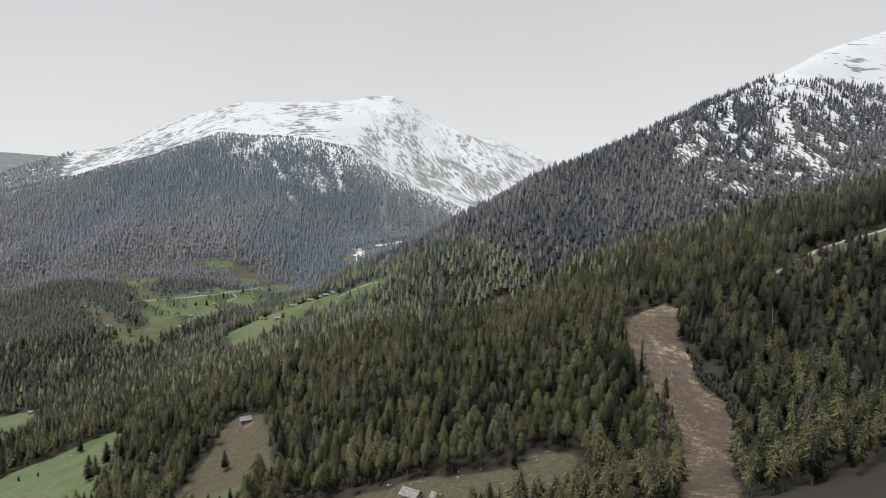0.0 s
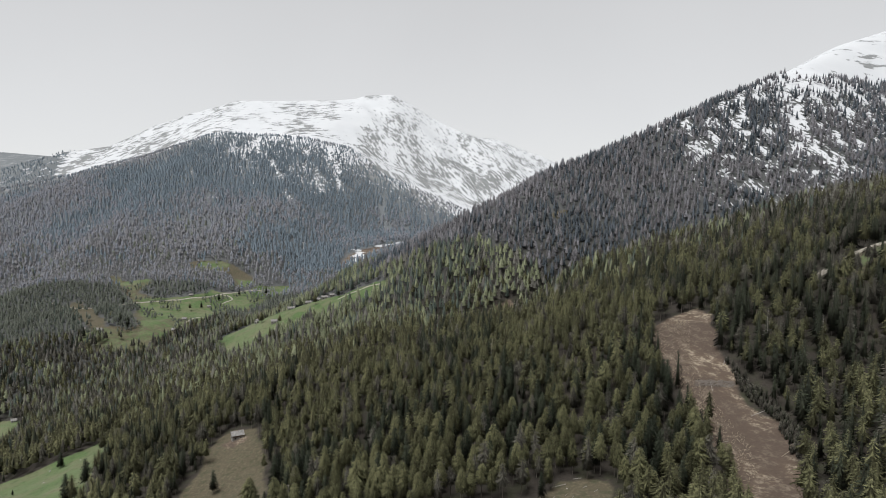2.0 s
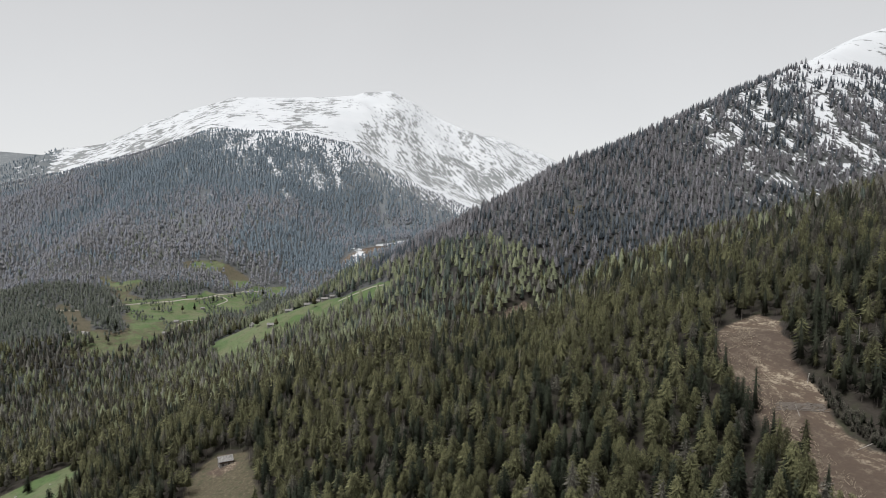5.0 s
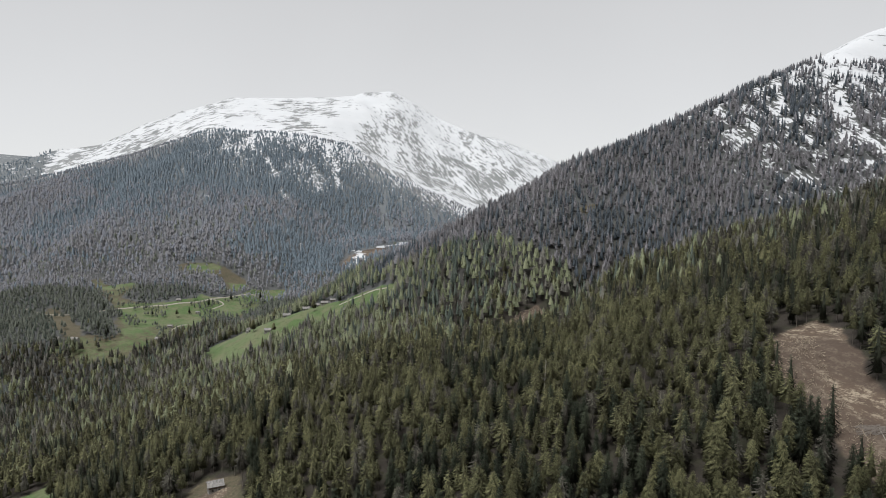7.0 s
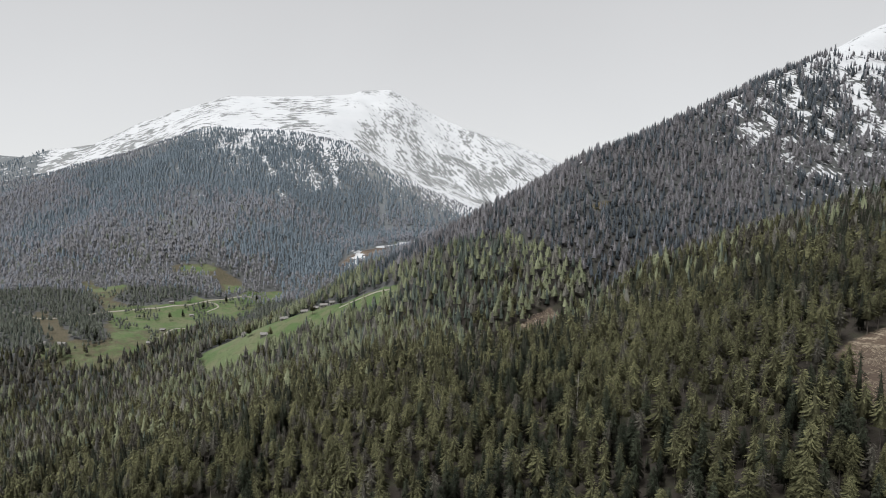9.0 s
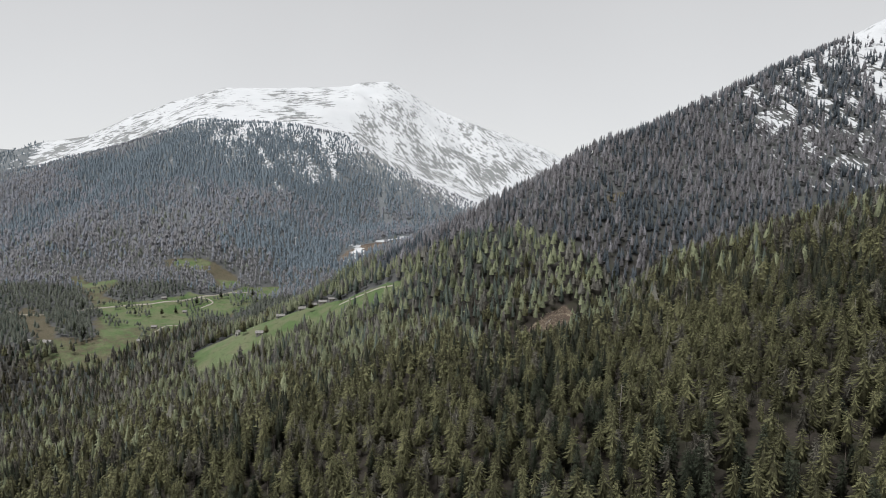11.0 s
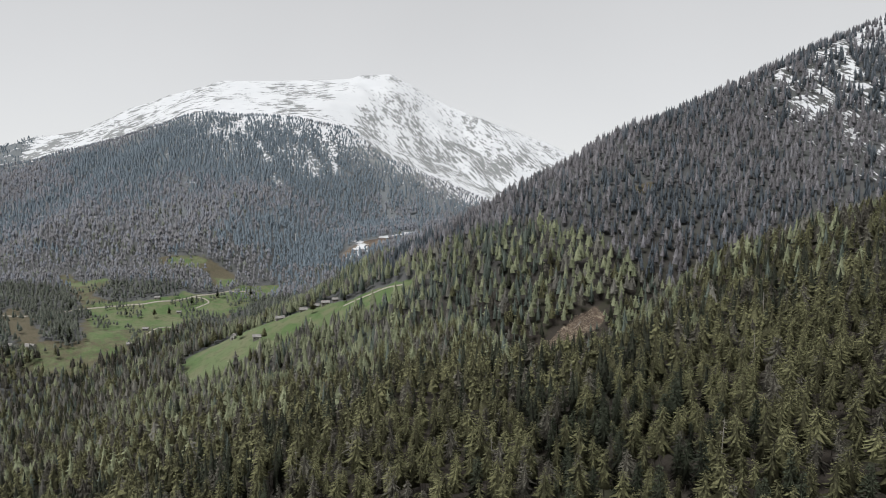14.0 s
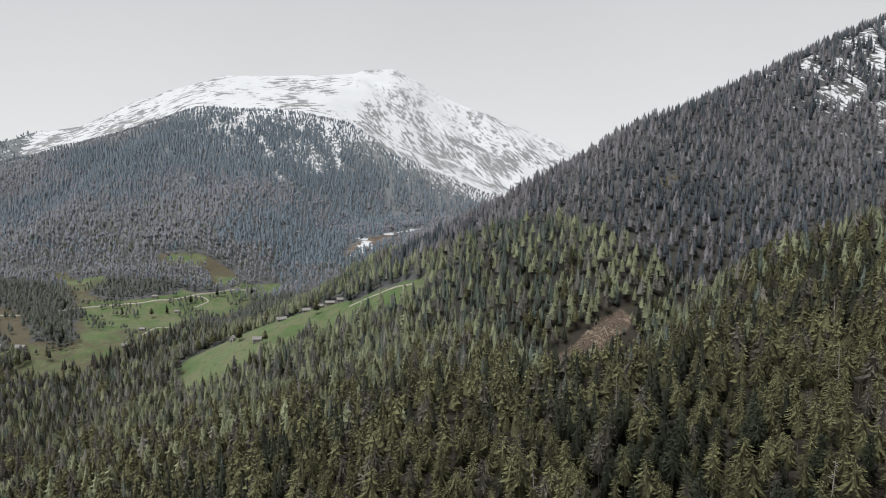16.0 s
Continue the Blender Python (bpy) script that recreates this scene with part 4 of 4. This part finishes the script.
HUTS = (
    (-113, 366, 28, 5.6, 4.6, 2.6, "small dark wooden hut with pale roof in a clearing", WOOD_OLD, SLATE, False),
    (-61, 262, 20, 6.2, 4.6, 2.4, "low stone hut with pale slab roof at the wood's edge", WOOD_OLD, SLATE, True),
    (-11, 222, -32, 6.4, 4.4, 2.5, "low hut with pale slab roof on rough grass", WOOD_GREY, SLATE, False),
    (-2, 219, -32, 3.2, 2.6, 1.7, "little shed with pale slab roof on rough grass", WOOD_GREY, SLATE, False),
    (-416, 646, 15, 6.0, 4.4, 2.6, "white farm hut with pale roof above the green meadow", PLASTER, SLATE, False),
    (-409, 652, 15, 5.0, 4.2, 2.6, "second white farm hut beside the green meadow", PLASTER, SLATE, False),
    (-211, 751, 75, 5.0, 4.6, 4.6, "tall narrow pale plastered house on the green meadow", PLASTER, SLATE, False),
    (-186, 730, 10, 8.4, 5.6, 2.8, "broad stone hut with pale roof at the meadow's edge", WOOD_GREY, SLATE, False),
    (-174, 757, 20, 9.5, 5.0, 2.4, "long low white hut on the green meadow", PLASTER, SLATE, False),
    (-158, 774, 15, 8.5, 5.2, 2.8, "grey wooden hut on the upper green meadow", WOOD_GREY, SLATE, False),
    (-146, 766, 8, 8.0, 5.4, 3.0, "dark wooden hut at the top of the meadow", WOOD_OLD, SLATE, False),
    (-137, 763, 8, 9.0, 5.6, 2.8, "dark wooden hut beside another at the meadow top", WOOD_OLD, SLATE, False),
    (-128, 759, 12, 7.0, 5.0, 3.0, "small dark hut beside others at the meadow top", WOOD_OLD, SLATE, False),
    (-348, 885, 30, 8.5, 6.0, 2.8, "dark wooden farm hut at the basin meadow", WOOD_OLD, SLATE, False),
    (-357, 884, 12, 10.0, 5.5, 2.6, "long grey wooden barn at the basin meadow", WOOD_GREY, SLATE, False),
    (-364, 936, 5, 8.0, 5.5, 3.0, "dark wooden hut with pale roof on the basin meadow", WOOD_OLD, SLATE, False),
    (-440, 853, -10, 13.0, 7.0, 3.4, "white farmhouse among trees on the basin meadow", PLASTER, SLATE, False),
    (-458, 848, 10, 8.0, 5.0, 2.6, "white shed beside the farmhouse", PLASTER, SLATE, False),
    (-393, 1038, 10, 8.0, 5.5, 2.8, "dark hut above the gravel road", WOOD_OLD, SLATE, False),
    (-356, 1011, 10, 7.0, 5.0, 2.6, "small dark hut below the gravel road", WOOD_OLD, SLATE, False),
)
for x, y, turn, long, wide, high, words, walls, roof, smoke in HUTS:
    small = 1.0 if y < 500 else 0.72
    hut(x, y, turn, long * small, wide * small, high * small, words, walls=walls, roof=roof, chimney=smoke)


def lone_tree(x, y, tall, sort, label, group, wide=1.25, spin=0):
    """A single tree in the open, full to the ground."""
    tree = tagged(new("spruce_tree" if sort == "spruce" else "larch_tree"), label, "tree", group)
    tree.matrix_world = Matrix.LocRotScale((x, y, float(ground(x, y))), Euler((0, 0, spin)), (tall * wide, tall * wide, tall))
    for piece in STOCK[sort][int(abs(x * 7 + y)) % 10]:
        new(piece.data.name.split(".")[0], piece.data).parent = tree
    return tree


LONE = ((-108, 315, 11, "spruce"), (-243, 428, 11, "spruce"), (-196, 352, 13, "spruce"), (-192, 344, 10, "spruce"), (-190, 360, 15, "spruce"), (-262, 392, 4, "spruce"), (-246, 386, 3.5, "spruce"),
        (-408, 985, 11, "spruce"), (-352, 1043, 12, "spruce"), (-436, 846, 9, "spruce"), (-330, 1075, 11, "spruce"), (-292, 1095, 12, "spruce"), (-145, 748, 12, "larch"), (-203, 742, 13, "larch"),
        (-178, 722, 11, "larch"), (-424, 876, 16, "spruce"), (-416, 880, 14, "spruce"), (-428, 884, 13, "spruce"), (-412, 868, 12, "spruce"), (-450, 905, 10, "larch"), (-480, 1000, 12, "spruce"), (-375, 985, 11, "larch"),
        (-365, 1003, 10, "spruce"), (-118, 742, 9, "spruce"), (-250, 800, 10, "spruce"), (-90, 268, 6, "spruce"))
for n, (x, y, tall, sort) in enumerate(LONE):
    words = "dark spruce standing alone in open grass" if sort == "spruce" else "young green larch standing alone in open grass"
    lone_tree(x, y, tall, sort, words, "lone trees in the clearings", 1.35, 1.7 * n)


def snag(x, y, tall, seed):
    """A dead standing tree: a pale tapering trunk with broken branch stubs."""
    rng = np.random.default_rng(seed)
    top = tagged(new("dead_tree"), "pale grey dead tree standing bare in the forest", "dead tree", "dead standing trees")
    top.matrix_world = pose(x, y, float(ground(x, y)) - 0.5, rng.normal(0, 1.5), rng.normal(0, 1.5), rng.uniform(0, 360))
    bm = bmesh.new()
    bmesh.ops.create_cone(bm, cap_ends=True, segments=7, radius1=0.24, radius2=0.04, depth=tall, matrix=Matrix.Translation((0, 0, tall / 2)))
    part("trunk", bm, DEAD_WOOD, top)
    for k in range(26):
        z = tall * rng.uniform(0.3, 0.97)
        long = (1.1 - z / tall) * rng.uniform(1.2, 3.2) + 0.3
        turn = Matrix.Rotation(rng.uniform(0, math.tau), 4, "Z") @ Matrix.Rotation(radians(rng.uniform(75, 110)), 4, "Y")
        bm = bmesh.new()
        bmesh.ops.create_cone(bm, cap_ends=True, segments=4, radius1=0.05, radius2=0.012, depth=long, matrix=Matrix.Translation((0, 0, z)) @ turn @ Matrix.Translation((0, 0, long / 2)))
        part("branch", bm, DEAD_WOOD, top)


DEAD_WOOD = plain_material("bleached_dead_wood", (0.15, 0.137, 0.125), (0.28, 0.265, 0.245), 0.5, 0.9, (1, 1, 4))
for n, (x, y, tall) in enumerate(((1, 440, 15), (52, 415, 16), (-30, 395, 14), (-63, 268, 13), (75, 455, 16), (20, 365, 15), (130, 300, 17), (148, 290, 16), (-90, 420, 14), (95, 372, 15))):
    snag(x, y, tall, 200 + n)


def fallen_log(x, y, long, thick, turn, seed):
    rng = np.random.default_rng(seed)
    top = tagged(new("fallen_log"), "felled trunk stripped of branches lying on bare earth", "log", "felled logs")
    a = np.array([math.cos(turn), math.sin(turn)]) * long / 2
    z0, z1 = float(ground(x - a[0], y - a[1])), float(ground(x + a[0], y + a[1]))
    top.matrix_world = look((x, y, (z0 + z1) / 2 + thick * 0.8), (x + a[0], y + a[1], z1 + thick * 0.8))
    bm = bmesh.new()
    bmesh.ops.create_cone(bm, cap_ends=True, segments=8, radius1=thick, radius2=thick * 0.55, depth=long)
    part("trunk", bm, DEAD_WOOD if seed % 3 else CUT_WOOD, top)
    for k in range(3):
        bm = bmesh.new()
        bmesh.ops.create_cone(bm, cap_ends=True, segments=4, radius1=0.05, radius2=0.02, depth=0.8, matrix=pose(0, 0, long * rng.uniform(-0.3, 0.4), rng.uniform(60, 120), 0, rng.uniform(0, 360)) @ Matrix.Translation((0, 0, 0.4)))
        part("stub", bm, DEAD_WOOD, top)


rng = np.random.default_rng(91)
for n in range(22):
    s = rng.uniform(0, 1)
    fallen_log(-22 + 72 * s + rng.normal(0, 4), 548 + 72 * s + rng.normal(0, 4), rng.uniform(5, 11), rng.uniform(0.16, 0.3), rng.uniform(0, 3.1), 300 + n)
for n, (x, y) in enumerate(((112, 298), (113, 290), (97, 286), (101, 284), (109, 262), (114, 240), (92, 252), (86, 232), (106, 236), (40, 244), (33, 240))):
    fallen_log(x, y, rng.uniform(3, 6), 0.14, rng.uniform(0, 3.1), 340 + n)


def litter_of(name, label, area, count, long, material, seed, lie, dark=0.0):
    """Cut branches strewn over an area, as one mesh of thin four-sided sticks."""
    rng = np.random.default_rng(seed)
    xs, ys = [p[0] for p in area], [p[1] for p in area]
    x, y = rng.uniform(min(xs), max(xs), count * 4), rng.uniform(min(ys), max(ys), count * 4)
    keep = inside(x, y, area, 3) > 0.6
    x, y = x[keep][:count], y[keep][:count]
    n = len(x)
    turn, size = rng.normal(lie, 0.5, n), rng.uniform(0.4, 1.0, n) * long
    tilt = rng.normal(0, 0.12, n)
    a = np.stack([np.cos(turn), np.sin(turn), 0.3 * np.cos(turn) + tilt], 1) * size[:, None]
    side = np.stack([-np.sin(turn), np.cos(turn), 0 * turn], 1) * (0.05 + 0.05 * rng.uniform(0, 1, n))[:, None]
    up = np.array([0, 0, 0.14])
    mid = np.stack([x, y, ground(x, y) + 0.1], 1)
    verts = np.stack([mid - a + side, mid - a - side, mid - a + up, mid + a + side, mid + a - side, mid + a + up], 1).reshape(-1, 3)
    base = (np.arange(n) * 6)[:, None, None]
    faces = (np.array([(0, 1, 4, 3), (1, 2, 5, 4), (2, 0, 3, 5)])[None] + base).reshape(-1, 4)
    tagged(mesh_object(name, verts, faces, material), label, "brushwood", kind="stuff")


litter_of("brushwood", "pale cut branches strewn over the cleared track", [(106, 348), (92, 333), (89, 300), (90, 270), (88, 246), (84, 226), (94, 228), (100, 250), (99, 278), (101, 305), (113, 340)], 900, 0.9, CUT_WOOD, 61, 1.1)
# dark twigs added in place of the ditch's dark line; no ditch is dug
litter_of("ditch_brushwood", "dark twigs laid in a line in place of a ditch across the cleared track", [(95, 286), (109, 281), (111, 285), (97, 290)], 260, 1.1, BARK, 64, -0.35)
litter_of("ravine_brushwood", "pale broken branches strewn down the ravine scar", RAVINE_SCAR, 900, 1.6, CUT_WOOD, 62, 0.8)
litter_of("strip_brushwood", "broken branches lying on the rough strip", LOW_STRIP, 260, 1.0, DEAD_WOOD, 63, 0.3)

# shrubs and young trees beside the track and at the clearings' edges
rng = np.random.default_rng(17)
for name, area, count, low, high, crown, mat, label in (
    ("track_shrubs", SHRUB_STRIP, 260, 1.2, 4.5, larch_crown, LARCH_DULL, "brown twiggy shrubs beside the cleared track"),
    ("strip_shrubs", [(-62, 276), (-20, 262), (0, 250), (-10, 242), (-45, 250), (-66, 262)], 130, 2.0, 7.0, larch_crown, LARCH_DULL, "grey twiggy thicket at the edge of rough grass"),
    ("young_spruces", SHRUB_STRIP, 70, 2.0, 5.0, spruce_crown, SPRUCE, "young spruces beside the cleared track")):
    xs, ys = [p[0] for p in area], [p[1] for p in area]
    x, y = rng.uniform(min(xs), max(xs), count * 3), rng.uniform(min(ys), max(ys), count * 3)
    keep = inside(x, y, area, 3) > 0.5
    x, y = x[keep][:count], y[keep][:count]
    forest(name, crown, 1, np.stack([x, y, ground(x, y) - 0.6], 1), rng.uniform(low, high, len(x)), mat, label, False, 8, 400 + count)


def mast(x, y, tall, turn):
    """A power line mast: a tapered steel pole, two cross arms and insulators."""
    top = tagged(new("power_mast"), "pale steel power mast above the far trees", "mast", "power masts")
    top.matrix_world = pose(x, y, float(ground(x, y)) - 0.5, 0, 0, turn)
    bm = bmesh.new()
    bmesh.ops.create_cone(bm, cap_ends=True, segments=8, radius1=0.45, radius2=0.2, depth=tall, matrix=Matrix.Translation((0, 0, tall / 2)))
    part("pole", bm, METAL, top)
    for z, l in ((tall - 0.6, 2.6), (tall - 3.2, 3.4)):
        arm = part("cross_arm", box(bmesh.new(), -l, l, -0.16, 0.16, z, z + 0.35, 0.03), METAL, top)
        for k in (-1, 1):
            bm = bmesh.new()
            bmesh.ops.create_cone(bm, cap_ends=True, segments=6, radius1=0.16, radius2=0.1, depth=1.1, matrix=Matrix.Translation((k * (l - 0.2), 0, z - 0.55)))
            part("insulator", bm, PLASTER, arm)


for x, y, tall, turn in ((-714, 1347, 26, 20), (-592, 1290, 25, 20), (-274, 1304, 24, 15)):
    mast(x, y, tall, turn)

# boulders on the meadows
for n in range(26):
    x, y = ((rng.uniform(-235, -150), rng.uniform(690, 790)), (rng.uniform(-270, -200), rng.uniform(350, 450)), (rng.uniform(-30, 40), rng.uniform(205, 240)))[n % 3]
    rock = bmesh.new()
    bmesh.ops.create_icosphere(rock, subdivisions=1, radius=rng.uniform(0.25, 0.65))
    for v in rock.verts:
        v.co *= rng.uniform(0.7, 1.2)
        v.co.z *= 0.7
    me = bpy.data.meshes.new("boulder")
    rock.to_mesh(me)
    rock.free()
    me.materials.append(STONE)
    boulder = tagged(new("boulder", me), "pale weathered boulder lying in the grass", "boulder", "boulders on the meadows")
    boulder.matrix_world = pose(x, y, float(ground(x, y)) + 0.1, 0, 0, rng.uniform(0, 360))
